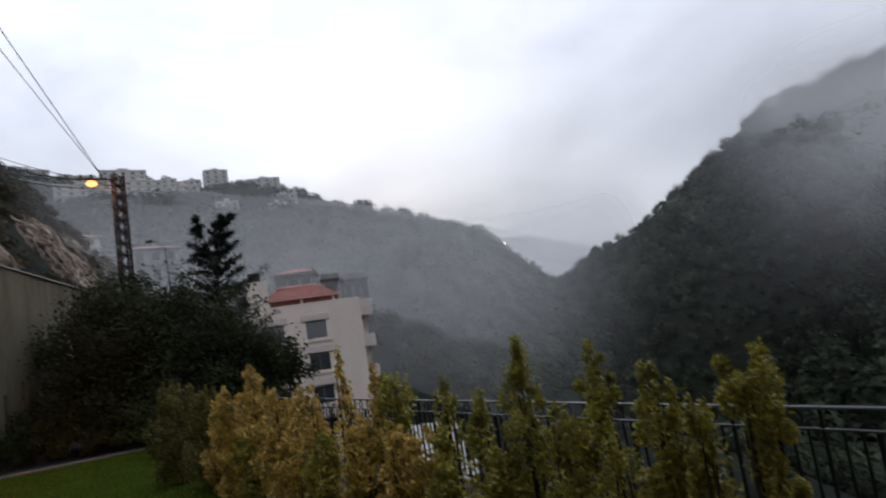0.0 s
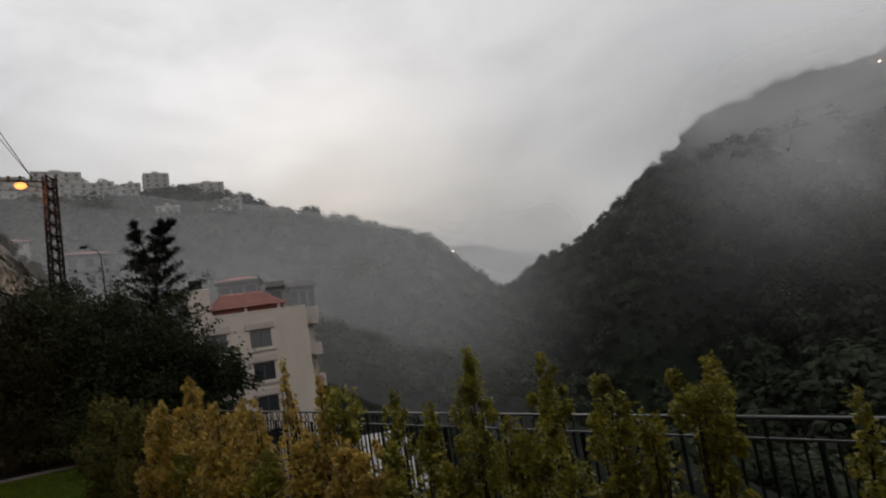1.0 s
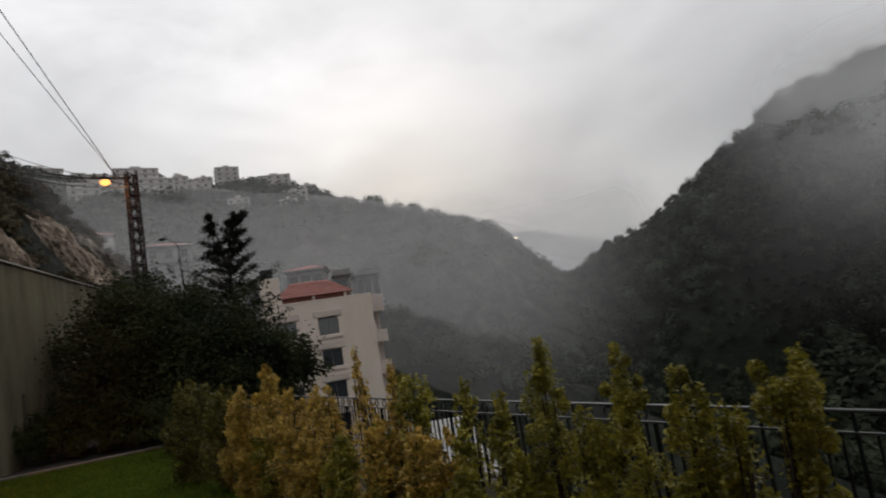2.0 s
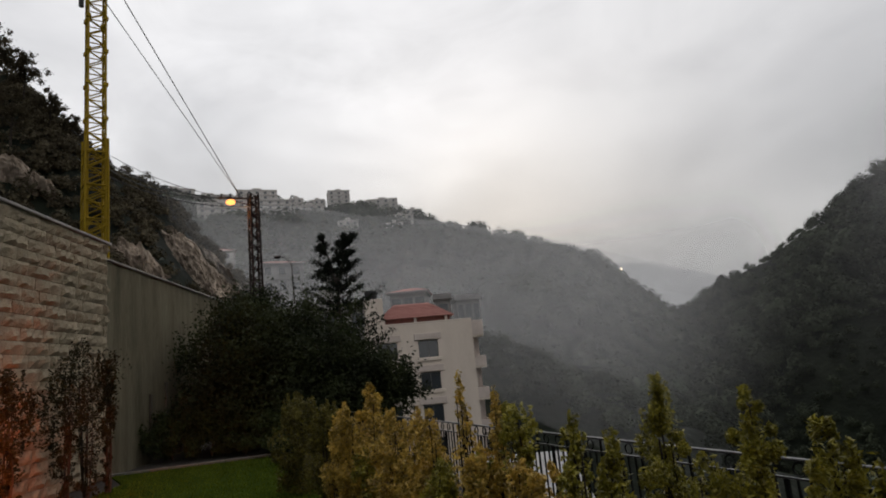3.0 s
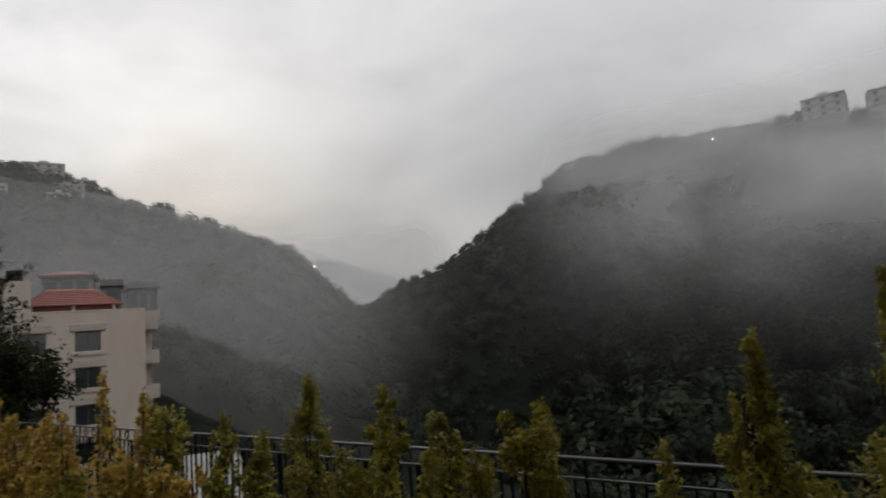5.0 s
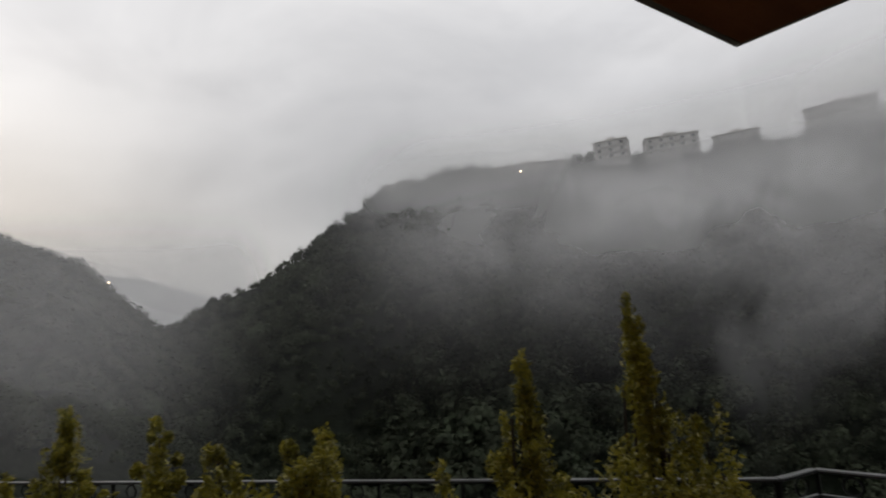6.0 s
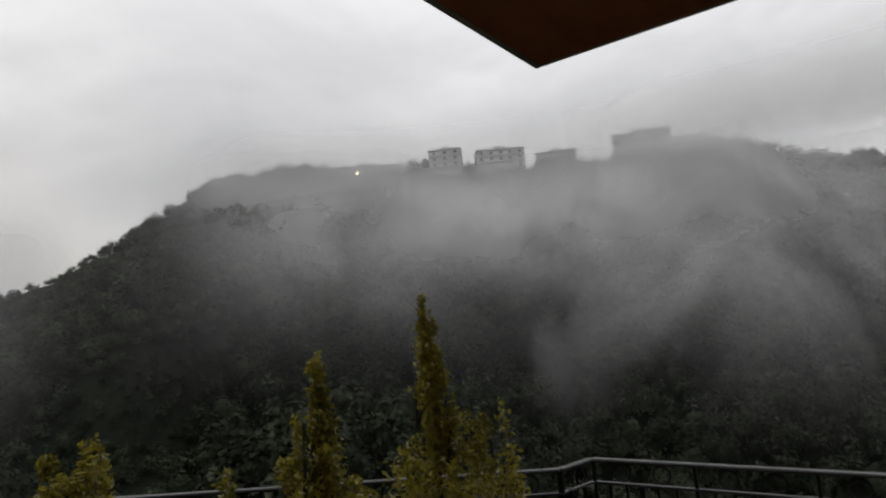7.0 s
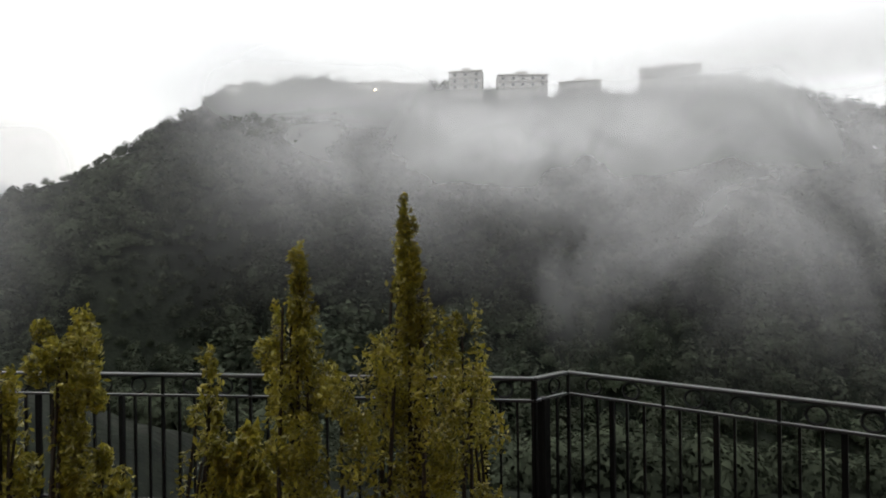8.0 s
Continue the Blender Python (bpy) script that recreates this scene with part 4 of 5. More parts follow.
mast_at = at(55.8, 32.0)
mast = lattice("tower_crane_mast", 0.74, 0.74, 0.0, 29.0, 0.82, 0.055, 0.03, M_YELLOW, "tall yellow lattice mast of a tower crane behind the wall", "crane mast")
mast.matrix_world = pose(mast_at.x, mast_at.y, 3.0, 0, 0, 55.8 + 8)
outer = bmesh.new()
for sx in (-1, 1):
    for sy in (-1, 1):
        bar(outer, (sx * 0.49, sy * 0.49, 0), (sx * 0.46, sy * 0.46, 10.6), 0.06, 6)
for i in range(13):
    z = 0.3 + i * 0.8
    for sx, sy, ex, ey in ((-1, -1, 1, -1), (1, -1, 1, 1), (1, 1, -1, 1), (-1, 1, -1, -1)):
        bar(outer, (sx * 0.48, sy * 0.48, z), (ex * 0.48, ey * 0.48, z + (0.55 if i % 2 else 0.0)), 0.035, 4)
part("climbing_collar", outer, M_YELLOW, mast, "wider yellow lower lattice section")
for i in range(16):
    z = 1.2 + i * 1.72
    for sx in (-1, 1):
        for sy in (-1, 1):
            part("joint", boxed(sx * 0.37 - 0.10, sx * 0.37 + 0.10, sy * 0.37 - 0.10, sy * 0.37 + 0.10, z, z + 0.16), M_YELLOW, mast)
part("hook_block", boxed(-0.75, -0.52, -0.1, 0.1, 17.3, 19.5, bevel=0.05), M_BLACK, mast, "dark hanging block beside the mast")

pole_at = at(43.15, 36.0)
POLE_TOP = EYE + 36.0 * math.tan(radians(16.3))
pole = lattice("power_pole", 0.62, 0.44, -2.0, POLE_TOP, 0.62, 0.058, 0.03, M_RUSTY, "rusty steel lattice power pole with a cross arm", "power pole")
pole.matrix_world = pose(pole_at.x, pole_at.y, 0, 0, 0, 43.15 + 20)
arm = bmesh.new()
pole_inv = (Matrix.Translation((pole_at.x, pole_at.y, 0)) @ Matrix.Rotation(radians(43.15 + 20), 4, "Z")).inverted()


def on_pole(yaw, el, d):
    return pole_inv @ at(yaw, d, el)


bar(arm, on_pole(43.1, 15.9, 36), on_pole(46.3, 16.0, 35.6), 0.05, 5)
bar(arm, on_pole(43.2, 15.3, 36), on_pole(45.0, 15.75, 35.8), 0.03, 5)
part("cross_arm", arm, M_RUSTY, pole)
lampm = bmesh.new()
bmesh.ops.create_uvsphere(lampm, u_segments=14, v_segments=8, radius=0.21)
bmesh.ops.scale(lampm, vec=(1.25, 1.25, 0.75), verts=lampm.verts)
lamp_pos = at(45.1, 35.7, 15.62)
lo = part("street_lamp_head", lampm, M_ORANGE, pole, "glowing orange sodium lamp")
lo.location = pole_inv @ lamp_pos
pl_data = bpy.data.lights.new("sodium_lamp", "POINT")
pl_data.energy, pl_data.color, pl_data.shadow_soft_size = 260, (1.0, 0.5, 0.18), 0.3
new("sodium_lamp", pl_data).location = lamp_pos - Vector((0, 0, 0.5))
for k in range(4):
    ins = bmesh.new()
    bar(ins, on_pole(43.6 + k * 0.75, 15.95, 35.9), on_pole(43.6 + k * 0.75, 16.35, 35.9), 0.06, 7)
    part("insulator", ins, M_BLACK, pole)


def wire(a, b, sag, r, label):
    cu = bpy.data.curves.new("overhead_wire", "CURVE")
    cu.dimensions = "3D"
    cu.bevel_depth, cu.bevel_resolution = r, 1
    s = cu.splines.new("POLY")
    s.points.add(24)
    for i in range(25):
        t = i / 24
        q = a.lerp(b, t) - Vector((0, 0, sag * 4 * t * (1 - t)))
        s.points[i].co = (*q, 1)
    cu.materials.append(M_CABLE)
    return tagged(new("overhead_wire", cu), label, "wire", "overhead wires")


for (y0, e0), (y1, e1), r_, lab in (((44.3, 16.2), (53.5, 30.9), 0.022, "black overhead wire running from the pole"), ((44.5, 16.5), (55.0, 30.6), 0.018, "thin black overhead wire running from the pole")):
    wa, wb = at(y0, 35.9, e0), at(y1, 24.0, e1)
    wire(wa, wa + (wb - wa) * 1.7, 0.0, r_, lab)
for k, (ya, ea, yb, eb, db) in enumerate(((43.8, 15.9, 57.5, 21.0, 42), (44.3, 15.9, 57.0, 20.0, 44), (45.0, 16.0, 56.5, 19.7, 46), (45.8, 16.0, 56.5, 19.3, 48), (43.4, 15.2, 57.0, 18.8, 46))):
    wire(at(ya, 35.9, ea), at(yb, db, eb), 0.9, 0.028 if k else 0.016, "black overhead power line sagging along the hillside")

# small curved street lamp by the road
sl = thing("street_lamp", Matrix(), "slim curved street lamp on the road below the hill", "street lamp")
b0, b1 = at(39.85, 62, 6.5), at(39.95, 62, 10.0)
bmq = bmesh.new()
bar(bmq, b0, b1, 0.07, 6, 0.05)
prev = b1
for i in range(1, 7):
    t = i / 6
    q = at(39.95 + 1.2 * t, 62, 10.0 + 0.75 * math.sin(t * 1.9))
    bar(bmq, prev, q, 0.045, 5)
    prev = q
part("post", bmq, M_RUSTY, sl)
hb = bmesh.new()
bmesh.ops.create_uvsphere(hb, u_segments=10, v_segments=6, radius=0.3)
bmesh.ops.scale(hb, vec=(1.3, 1, 0.5), verts=hb.verts)
hd = part("lamp_head", hb, M_RUSTY, sl)
hd.location = prev


# ---- houses ----
def window(parent, x, z, w, h, y=0.0, surround=True, mullion=True, lit=False):
    """A recessed window on the front (-y) face: dark pane, frame, lintel and sill bands."""
    wn_ = part("window", boxed(x - w / 2, x + w / 2, y - 0.02, y + 0.06, z, z + h), M_WARM if lit else M_GLASS, parent, "dark glazed window")
    fr = bmesh.new()
    for a in ((x - w / 2 - 0.06, x - w / 2, z, z + h), (x + w / 2, x + w / 2 + 0.06, z, z + h), (x - w / 2 - 0.06, x + w / 2 + 0.06, z + h, z + h + 0.06), (x - w / 2 - 0.06, x + w / 2 + 0.06, z - 0.06, z)):
        box(fr, a[0], a[1], y - 0.06, y + 0.03, a[2], a[3])
    if mullion:
        box(fr, x - 0.03, x + 0.03, y - 0.05, y - 0.021, z, z + h)
    part("frame", fr, M_FRAME, wn_)
    if surround:
        part("sill", boxed(x - w / 2 - 0.3, x + w / 2 + 0.3, y - 0.16, y, z - 0.35, z - 0.065, bevel=0.02), M_WHITEWALL, wn_)
        part("lintel", boxed(x - w / 2 - 0.45, x + w / 2 + 0.45, y - 0.14, y, z + h + 0.065, z + h + 0.65, bevel=0.02), M_BAND, wn_, "projecting rose-grey stone lintel")
    return wn_


def wall_with_holes(x0, x1, z0, z1, t, holes):
    """A wall in the xz plane, from y=0 to y=t, with rectangular openings (x0, x1, z0, z1) cut through."""
    bm = bmesh.new()
    xs = sorted({x0, x1, *[h[0] for h in holes], *[h[1] for h in holes]})
    zs = sorted({z0, z1, *[h[2] for h in holes], *[h[3] for h in holes]})
    for a, b in zip(xs[:-1], xs[1:]):
        for c, d in zip(zs[:-1], zs[1:]):
            mx, mz = (a + b) / 2, (c + d) / 2
            if not any(h[0] < mx < h[1] and h[2] < mz < h[3] for h in holes):
                box(bm, a, b, 0, t, c, d)
    bmesh.ops.remove_doubles(bm, verts=bm.verts, dist=0.001)
    inner = [f for f in bm.faces if sum(1 for g in bm.faces if g is not f and (g.calc_center_median() - f.calc_center_median()).length < 0.001)]
    bmesh.ops.delete(bm, geom=inner, context="FACES")
    return bm


def hip_roof(x0, x1, y0, y1, z, rise, inset):
    bm = bmesh.new()
    lo = [bm.verts.new(p) for p in ((x0, y0, z), (x1, y0, z), (x1, y1, z), (x0, y1, z))]
    ym = (y0 + y1) / 2
    hi = [bm.verts.new(p) for p in ((x0 + inset, ym, z + rise), (x1 - inset, ym, z + rise))]
    bm.faces.new((lo[0], lo[1], hi[1], hi[0]))
    bm.faces.new((lo[2], lo[3], hi[0], hi[1]))
    bm.faces.new((lo[1], lo[2], hi[1]))
    bm.faces.new((lo[3], lo[0], hi[0]))
    bm.faces.new(lo[::-1])
    return bm


# the cream apartment house below the terrace; local x along its front, from the near left to the right corner
FRONT_L, FRONT_R = at(33.8, 59.3), at(24.1, 60.3)
fl = FRONT_R.xy - FRONT_L.xy
W = fl.length
TOP = EYE + 60.8 * math.tan(radians(3.75))
apt = thing("apartment_house", axes((*FRONT_L.xy, 0), fl), "cream rendered apartment house with recessed windows and balconies", "house")
STOREY = 2.98
wz = [TOP - 1.62 - 1.62 - k * STOREY for k in range(5)]
wx = [W - 4.35, W - 8.2]
holes = [(x - 0.93, x + 0.93, z, z + 1.62) for x in wx for z in wz[:4]]
part("wall", wall_with_holes(0, W, TOP - 17, TOP, 0.3, holes), M_WHITEWALL, apt)
part("body", boxed(0.0, W, 0.301, 11, TOP - 17, TOP - 0.35), M_WHITEWALL, apt)
for x in wx:
    for z in wz[:4]:
        window(apt, x, z, 1.74, 1.5, 0.2, surround=False)
        part("lintel", boxed(x - 1.3, x + 1.3, -0.14, -0.002, z + 1.66, z + 2.25, bevel=0.02), M_BAND, apt, "projecting rose-grey stone lintel")
        part("sill", boxed(x - 1.2, x + 1.2, -0.16, -0.002, z - 0.34, z - 0.02, bevel=0.02), M_WHITEWALL, apt)
part("parapet", boxed(0, W, -0.03, 0.25, TOP, TOP + 0.12, bevel=0.02), M_WHITEWALL, apt)
for k in range(4):
    z = TOP - 1.55 - k * STOREY
    bal = part("balcony", boxed(W - 0.05, W + 1.15, 0.4, 5.5, z - 0.16, z), M_WHITEWALL, apt, "balcony with a solid cream parapet")
    part("parapet", boxed(W + 0.001, W + 1.15, 0.36, 0.50, z, z + (1.45 if k == 0 else 1.0), bevel=0.02), M_BAND, bal)
    part("parapet", boxed(W + 1.02, W + 1.15, 0.501, 5.5, z, z + (1.45 if k == 0 else 1.0), bevel=0.02), M_BAND, bal)
part("side_wall", boxed(W + 0.001, W + 1.0, 2.6, 10.9, TOP - 17, TOP - 0.3), M_BAND, apt, "shaded wall behind the balconies")
# solid dark block in place of the shaded opening behind the loggia posts
part("fascia", boxed(W - 8.6, W - 1.9, 0.95, 8.6, TOP - 0.3, TOP + 0.62), M_DARKRED, apt, "dark red filling for the shaded open gap under the eaves")
roof = part("roof", hip_roof(W - 8.9, W - 1.5, 0.6, 9.0, TOP + 0.62, 1.75, 1.9), M_TILE, apt, "faded red tiled hip roof")
for i in range(9):
    y = 0.66 + i * 0.44
    z = TOP + 0.62 + 1.75 * (y - 0.6) / 4.2
    ins = 1.9 * (y - 0.6) / 4.2
    part("tile_course", boxed(W - 8.9 + ins, W - 1.5 - ins, y - 0.05, y + 0.05, z, z + 0.07), M_TILE, roof)
for x_ in (W - 8.3, W - 5.3, W - 2.3):
    part("loggia_post", boxed(x_ - 0.12, x_ + 0.12, 0.75, 0.948, TOP - 0.3, TOP + 0.618), M_BAND, apt)
part("chimney", boxed(W - 10.1, W - 8.3, 0.6, 2.4, TOP - 0.3, TOP + 2.7, bevel=0.03), M_WHITEWALL, apt, "broad white rendered chimney block")
tank = bmesh.new()
bar(tank, (W - 9.35, 1.5, TOP + 2.7), (W - 9.35, 1.5, TOP + 3.6), 0.6, 14)
part("water_tank", tank, M_BLACK, apt, "black plastic water tank")


def simple_house(name, yaw, dist, el, w, d, floors, label, wall_mat=M_GREYWALL, roof_rise=0.0, turn=0.0, cols=3, category="house", group="", fh=3.0, win=(1.2, 1.4), lit=()):
    """A house by its roof height: walls, rows of windows on its two seen sides, flat slab or hip roof. Its front faces the valley terrace."""
    c = at(yaw, dist, el)
    th = thing(name, pose(c.x, c.y, c.z, 0, 0, yaw + turn), label, category, group)
    h = floors * fh
    part("wall", boxed(-w / 2, w / 2, -d / 2, d / 2, -h - (1.5 if dist < 200 else 9), 0), wall_mat, th)
    for f in range(floors):
        for k in range(cols):
            x = -w / 2 + w * (k + 0.5) / cols
            z = -f * fh - 0.8 - win[1]
            wnd = part("window", boxed(x - win[0] / 2, x + win[0] / 2, -d / 2 - 0.04, -d / 2 + 0.2, z, z + win[1]), M_WARM if (f, k) in lit else M_GLASS, th, "lit window" if (f, k) in lit else "")
            part("sill", boxed(x - win[0] / 2 - 0.1, x + win[0] / 2 + 0.1, -d / 2 - 0.2, -d / 2, z - 0.15, z - 0.02), wall_mat, wnd)
        part("floor_band", boxed(-w / 2 - 0.25, w / 2 + 0.25, -d / 2 - 0.5, d / 2 + 0.25, -f * fh - 0.22, -f * fh), wall_mat, th)
    if roof_rise:
        part("roof", hip_roof(-w / 2 - 0.5, w / 2 + 0.5, -d / 2 - 0.5, d / 2 + 0.5, 0.01, roof_rise, min(w, d) * 0.45), M_TILE, th, "red tiled hip roof")
    else:
        part("roof", boxed(-w / 2 - 0.2, w / 2 + 0.2, -d / 2 - 0.2, d / 2 + 0.2, 0.004, 0.5), wall_mat, th)
        if w > 5:
            part("stairhead", boxed(-w * 0.12, w * 0.12, -d * 0.2, d * 0.2, 0.5, 2.6), wall_mat, th)
    return th


# neighbours behind the apartment house
simple_house("neighbour_house", 29.4, 84, 6.5, 4.6, 7, 2, "grey neighbouring house with a low red tiled roof", M_GREYWALL, 0.8, -6, 3, group="valley houses")
# a white tower in the grey wall material, which puts its haze into the colour
simple_house("neighbour_house", 26.5, 80, 5.8, 1.9, 4, 2, "narrow white rendered stair tower beside a house, greyed for haze", M_GREYWALL, 0, 0, 1, group="valley houses")
simple_house("neighbour_house", 24.4, 88, 5.5, 3.2, 5, 1, "small grey house with dark tall openings", M_GREYWALL, 0, 8, 3, group="valley houses", win=(0.75, 2.3))
simple_house("neighbour_house", 36.8, 74, 5.6, 9, 7, 2, "grey flat-roofed house half hidden by trees", M_GREYWALL, 0, 0, 3, group="valley houses")
simple_house("neighbour_house", 41.0, 125, 9.9, 8, 7, 2, "pale hillside house with a low red roof", M_GREYWALL, 1.0, 10, 3, group="valley houses")
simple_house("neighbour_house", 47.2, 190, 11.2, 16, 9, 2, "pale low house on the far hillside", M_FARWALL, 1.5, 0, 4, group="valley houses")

# hill town on the far crest
TOWN_A = [(35.25, 436, 16.2, 15, 11, 6, 3, 6), (37.2, 440, 15.5, 11, 9, 2, 3, -5), (33.2, 445, 15.0, 17, 12, 2, 4, 5), (31.2, 442, 15.2, 22, 12, 3, 4, 0), (28.4, 446, 14.1, 12, 9, 4, 3, 10), (24.9, 440, 12.0, 9, 7, 1, 2, 0)]
TOWN_B = [(41.2, 400, 0, 20, 12, 3, 4, 8), (45.6, 380, 0, 26, 12, 3, 5, 0), (38.0, 410, 0, 18, 10, 2, 4, -6), (29.6, 415, 0, 16, 10, 2, 3, 5), (22.6, 430, 0, 12, 9, 2, 3, 0), (42.6, 420, 14.7, 24, 12, 4, 5, 4), (46.8, 415, 15.7, 30, 12, 3, 6, -6), (44.6, 424, 15.9, 14, 10, 2, 3, 0), (39.1, 436, 16.0, 9, 8, 2, 2, 0), (49.6, 410, 15.8, 22, 12, 4, 4, 8),
        (20.6, 452, 11.6, 12, 8, 2, 3, 0), (17.3, 450, 10.6, 10, 8, 2, 3, 6), (30.2, 380, 10.4, 10, 8, 2, 3, 0), (34.5, 380, 10.9, 12, 8, 2, 3, 0)]
for i, (yaw, d, el, w, dp, fl_, cols, turn) in enumerate(TOWN_A + TOWN_B):
    if i >= len(TOWN_A):                              # those on the slope stand by the ground under them
        d -= 22
        foot = at(yaw, d)
        el = math.degrees(math.atan2(float(land(foot.x, foot.y)) + 2.6 * fl_ + 2.5 - EYE, d))
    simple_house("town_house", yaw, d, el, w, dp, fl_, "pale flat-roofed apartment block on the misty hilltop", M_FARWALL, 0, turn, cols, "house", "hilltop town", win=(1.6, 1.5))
RIGHT = [(-34.8, 309, 15.5, 15.9, 10, 4, 3, -6, ()), (-39.8, 308, 15.0, 23.8, 11, 4, 5, 8, ()), (-45.0, 318, 14.2, 20, 12, 3, 4, 0, ()), (-52.6, 318, 14.7, 27, 14, 5, 5, 0, ()), (-56.6, 316, 13.3, 15, 12, 4, 3, 0, ()),
         (-27.2, 327, 14.5, 36, 12, 4, 7, 0, ()), (-15.2, 326, 13.9, 20, 10, 2, 4, 0, ())]
for yaw, d, el, w, dp, fl_, cols, turn, lit in RIGHT:
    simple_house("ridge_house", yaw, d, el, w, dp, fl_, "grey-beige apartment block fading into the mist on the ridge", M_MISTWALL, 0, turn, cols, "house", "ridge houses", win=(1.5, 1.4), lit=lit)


def far_lamp(yaw, d, el, r, material, label):
    p0 = at(yaw, d, el)
    th = thing("far_street_lamp", Matrix.Translation(p0), label, "street lamp", "far lamps")
    bm = bmesh.new()
    bmesh.ops.create_uvsphere(bm, u_segments=10, v_segments=6, radius=r)
    part("lamp_globe", bm, material, th)
    z = float(land(p0.x, p0.y))
    part("post", bar(bmesh.new(), (0, 0, min(-1.0, z - p0.z)), (0, 0, -r * 0.8), 0.12, 6), M_RUSTY, th)


far_lamp(20.3, 395, 9.75, 0.85, M_COOL, "tiny white street lamp alight on the far slope")
far_lamp(22.8, 425, 11.4, 0.5, M_COOL, "tiny white street lamp alight on the far slope")
far_lamp(10.05, 420, 6.7, 0.6, M_WARM, "tiny warm street lamp alight on the far slope")
far_lamp(-26.4, 315, 14.2, 0.55, M_WARM, "tiny warm lamp alight on the misty ridge")
for y_, e_ in ((46.7, 14.95), (46.1, 14.5), (46.3, 14.85), (45.9, 14.8), (46.9, 14.45)):
    far_lamp(y_, 392, e_, 0.8, M_WARM, "warm lit lamp among the hilltop houses")

# pale wet roof seen through the hedge, below the terrace
solid("lower_roof", boxed(-1.7, 1.7, -4.0, 6.0, -5.0, 0.0, bevel=0.03), M_PALE, "wet pale concrete flat roof below the terrace", "roof", kind="structure", m=pose(*at(21.2, 19.5).xy, -1.95, 0, 0, 21))


# ---- rock faces on the hillside ----
def slope_point(yaw, el):
    """Where a sight line meets the rocky hillside."""
    for d in np.arange(30, 120, 0.25):
        q = at(yaw, d, el)
        if land(q.x, q.y, False) > q.z:
            return q, d
    return at(yaw, 75, el), 75


def rock_face(yaw, el, da, de, seed):
    """A weathered, jointed limestone face that leans on the slope."""
    c, d = slope_point(yaw, el)
    w, h = d * math.tan(radians(da)) * 3.0, d * math.tan(radians(de)) * 2.9
    bm = bmesh.new()
    bmesh.ops.create_grid(bm, x_segments=44, y_segments=44, size=1)
    off = Vector((seed * 7.3, seed * 3.1, 0))
    for v in bm.verts:
        x, z = v.co.x, v.co.y
        q = Vector((x * w * 0.25, z * h * 0.25, 0)) + off
        rag = 1 + 0.35 * noise.noise(Vector((math.atan2(z, x) * 1.5, seed, 0)))
        edge = min(1.0, max(0.0, (rag - math.hypot(x, z)) * 2.2))
        crack = abs(noise.noise(Vector((q.x * 2.2, q.y * 0.7, 3.0))))
        out = 0.9 * edge + 0.5 * noise.noise(q) + 0.55 * crack + 0.5 * abs(noise.noise(Vector((q.x * 5.0, q.y * 1.6, 8.0)))) + 0.3 * noise.noise(q * 3.3) + 0.2 * noise.noise(q * 9) - 0.9 * (1 - edge)
        v.co = Vector((x * w / 2 - z * h * 0.28, -out, z * h / 2 + 0.15 * noise.noise(q * 5)))
    ob = solid("rock_face", bm, M_ROCK, "bare pale limestone face among the scrub", "rock", "rock faces", m=pose(c.x, c.y, c.z, -38, 0, yaw))
    return ob


for i, (a_, e_, da_, de_) in enumerate(ROCKS):
    rock_face(a_, e_, da_, de_, i + 1)

# shrubs and small trees on the hillside's skyline
for yaw, d, el, r in ((62.6, 58, 27.3, 1.6), (60.8, 60, 26.0, 1.5), (59.0, 62, 23.6, 1.2), (57.5, 64, 21.9, 1.0), (61.6, 52, 23.5, 1.7), (64.5, 56, 28.0, 1.8), (66.5, 55, 28.5, 1.9), (55.6, 66, 19.6, 0.8)):
    c = at(yaw, d, el)
    s = crown_tree("hillside_tree", tr, r * 2.6, [(0, 0, r * 1.6, r * 0.8), (r * 0.6, 0, r * 1.2, r * 0.6), (-r * 0.6, 0, r * 1.3, r * 0.65), (0.1, 0, r * 2.3, r * 0.5)], 0.2, 3200, M_SCRUB, 0.09,
                   "dark wind-bent tree on the hillside crest", "tree")
    s["group"] = "hillside trees"
    s.matrix_world = pose(c.x, c.y, c.z - r * 2.4, 0, 0, yaw)

# ---- porch lamp of the house, which warms the wall and hedge ----
porch = bpy.data.lights.new("porch_lamp", "POINT")
porch.energy, porch.color, porch.shadow_soft_size = 20, (1.0, 0.70, 0.34), 0.12
new("porch_lamp", porch).location = house_pose @ Vector((6.0, 3.1, 2.15))
garden = bpy.data.lights.new("garden_lamp", "SPOT")
garden.energy, garden.color, garden.shadow_soft_size, garden.spot_size, garden.spot_blend = 1150, (1.0, 0.17, 0.02), 0.1, radians(76), 1.0
new("garden_lamp", garden).matrix_world = look((*wall_at(6.2, 1.9), 0.35), (*wall_at(11.3, -0.3), 0.55))

# ---- stones of the boundary wall ----
stone_rng = np.random.default_rng(51)


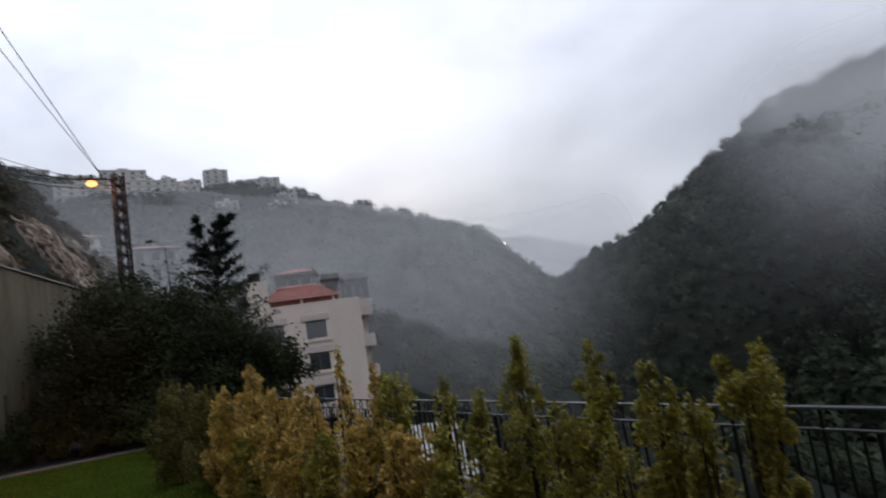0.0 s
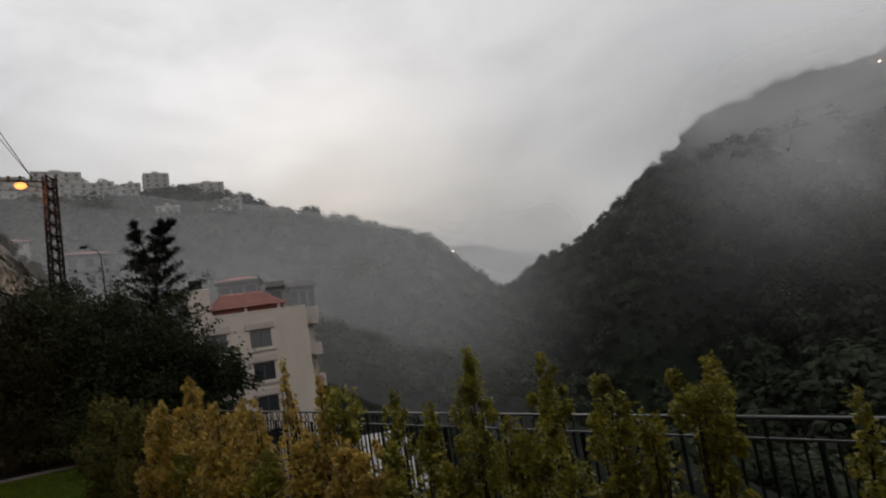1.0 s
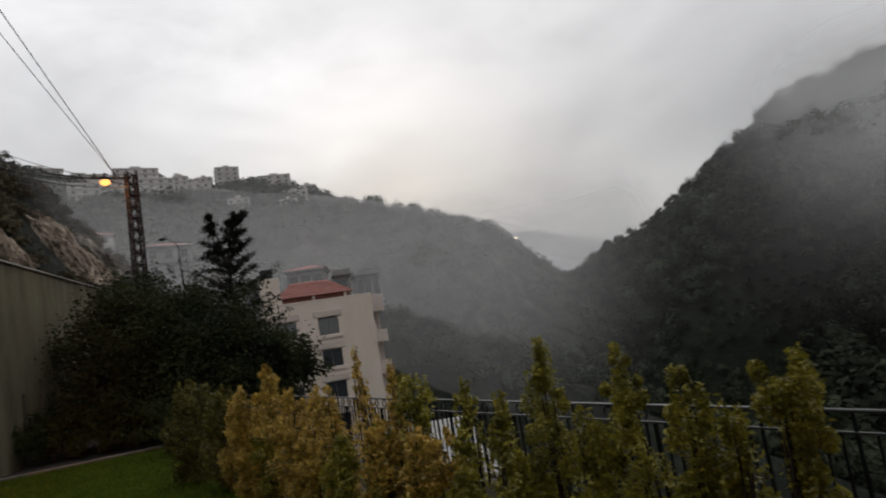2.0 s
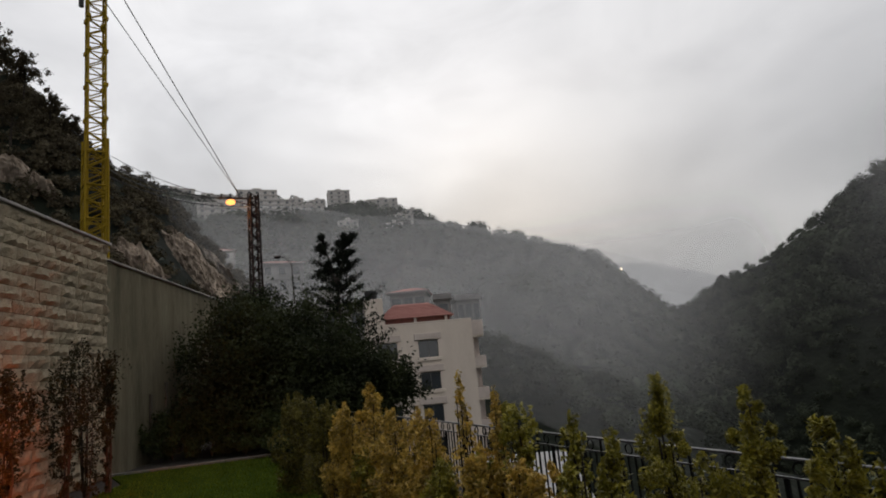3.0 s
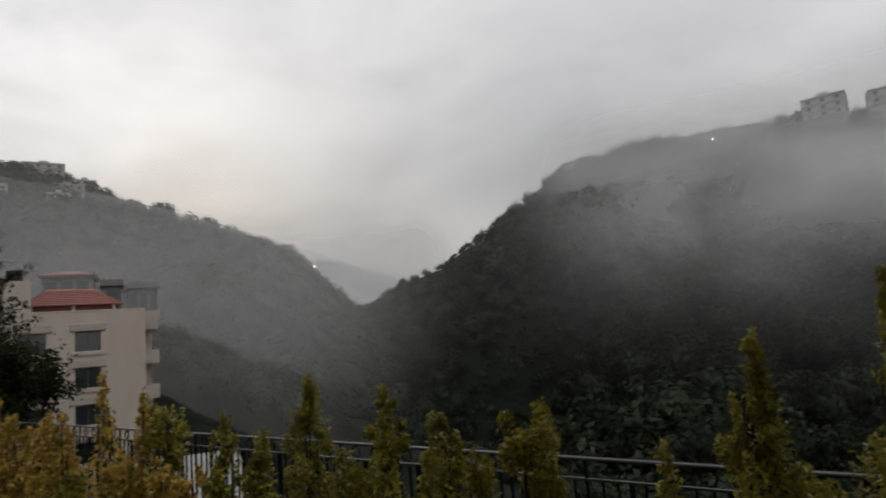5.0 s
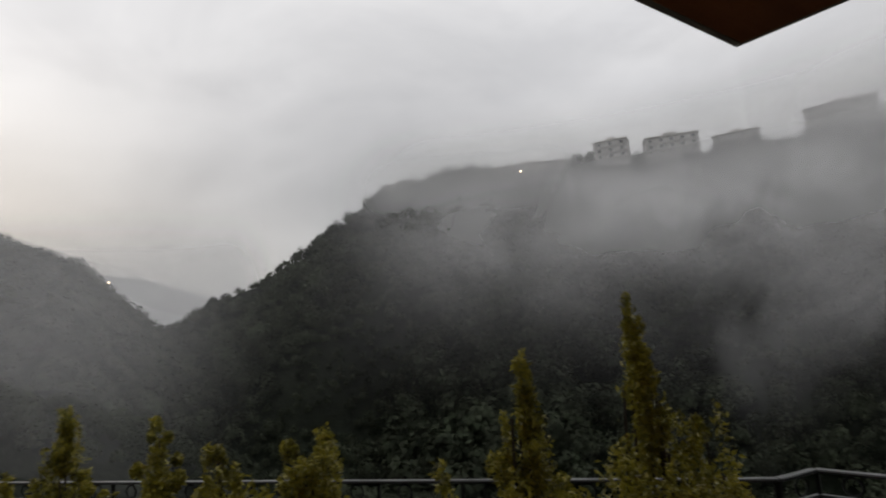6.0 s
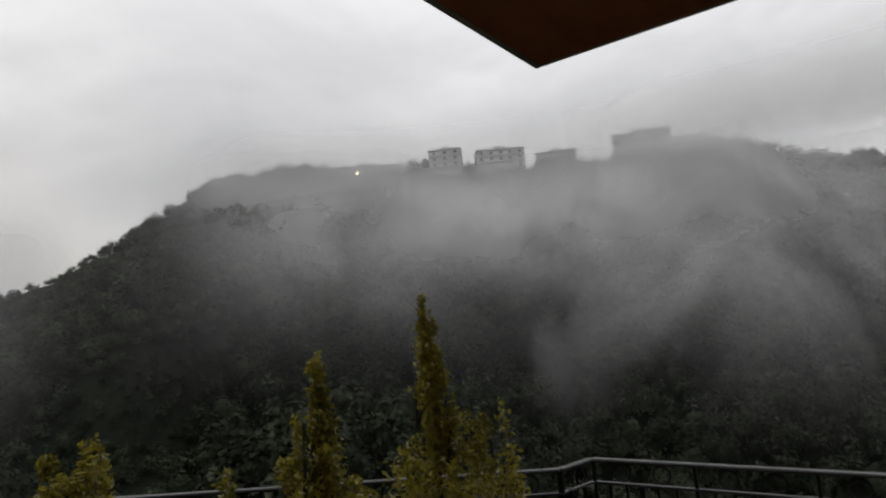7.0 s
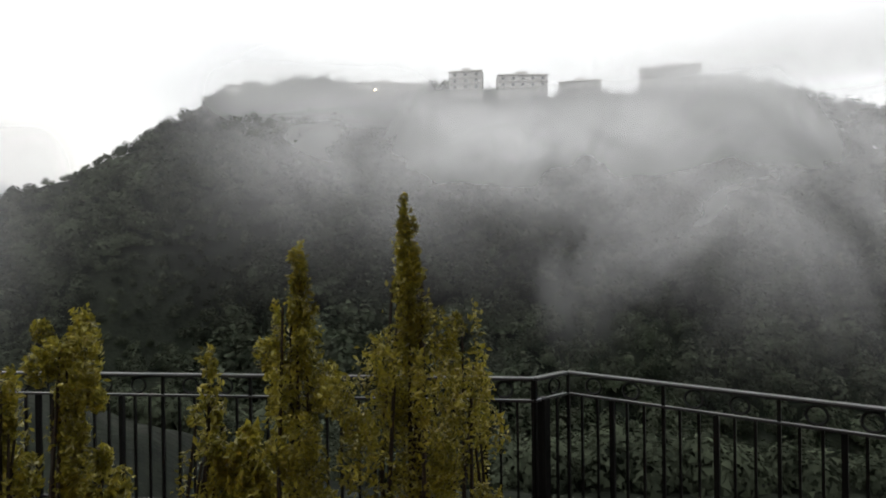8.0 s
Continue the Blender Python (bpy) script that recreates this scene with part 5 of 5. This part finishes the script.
def stone_mesh(i, w, h):
    """A rock-faced block: flat at its joints, its face bulging and uneven."""
    r = np.random.default_rng(100 + i)
    nx, nz = 7, 3
    v, f = [], []
    tilt = r.normal() * 0.02
    for a in range(nx + 1):
        for b in range(nz + 1):
            x, z = w * a / nx, h * b / nz
            inside = 0 < a < nx and 0 < b < nz
            bulge = 0.012 + abs(noise.noise(Vector((x * 4.5 + i * 3.7, z * 7.0, i)))) * 0.12 + r.uniform(0, 0.022)
            v.append((x + (r.normal() * 0.012 if inside else 0), -bulge - tilt * (b / nz - 0.5) if inside else -0.004 - r.uniform(0, 0.022), z + (r.normal() * 0.014 if inside else 0)))
    for a in range(nx):
        for b in range(nz):
            k = a * (nz + 1) + b
            f.append((k, k + nz + 1, k + nz + 2, k + 1))
    n0 = len(v)
    v += [(0, 0.05, 0), (w, 0.05, 0), (w, 0.05, h), (0, 0.05, h)]
    lo, hi = [a * (nz + 1) for a in range(nx + 1)], [a * (nz + 1) + nz for a in range(nx + 1)]
    f.append((*lo[::-1], n0, n0 + 1))
    f.append((*hi, n0 + 2, n0 + 3))
    f.append((*range(0, nz + 1), n0 + 3, n0))
    f.append((*[nx * (nz + 1) + b for b in range(nz, -1, -1)], n0 + 1, n0 + 2))
    return raw_mesh("stone", v, f, M_STONE)


COURSE = 0.238
WIDTHS = (0.34, 0.55, 0.72, 0.9)
shapes = {w: [stone_mesh(i * 10 + k, w - 0.004, COURSE - 0.008) for k in range(5)] for i, w in enumerate(WIDTHS)}
rest = []
for row in range(22):
    x = STONE_END - 0.012 - (0.2 if row % 2 else 0.0)
    if row % 2:
        rest.append((STONE_END - 0.21, row, 0.34))
    while x > 4.0:
        w = WIDTHS[stone_rng.integers(4)]
        x -= w
        me = shapes[w][stone_rng.integers(5)]
        if x > 9.9:
            o = part("stone", me, None, wall_west)
            o.location = (x, 0.0, row * COURSE + 0.003)
        else:
            rest.append((x, row, w))
V, F = [], []
for x, row, w in rest:
    me = shapes[w][int(stone_rng.integers(5))]
    b = len(V)
    cut = min(1.0, (STONE_END - 0.01 - x) / w)
    V += [(q.co.x * cut + x, q.co.y, q.co.z + row * COURSE + 0.003) for q in me.vertices]
    F += [tuple(i + b for i in p_.vertices) for p_ in me.polygons]
o = part("stonework", raw_mesh("stonework", V, F, M_STONE), None, wall_west)
o["kind"] = "stuff"
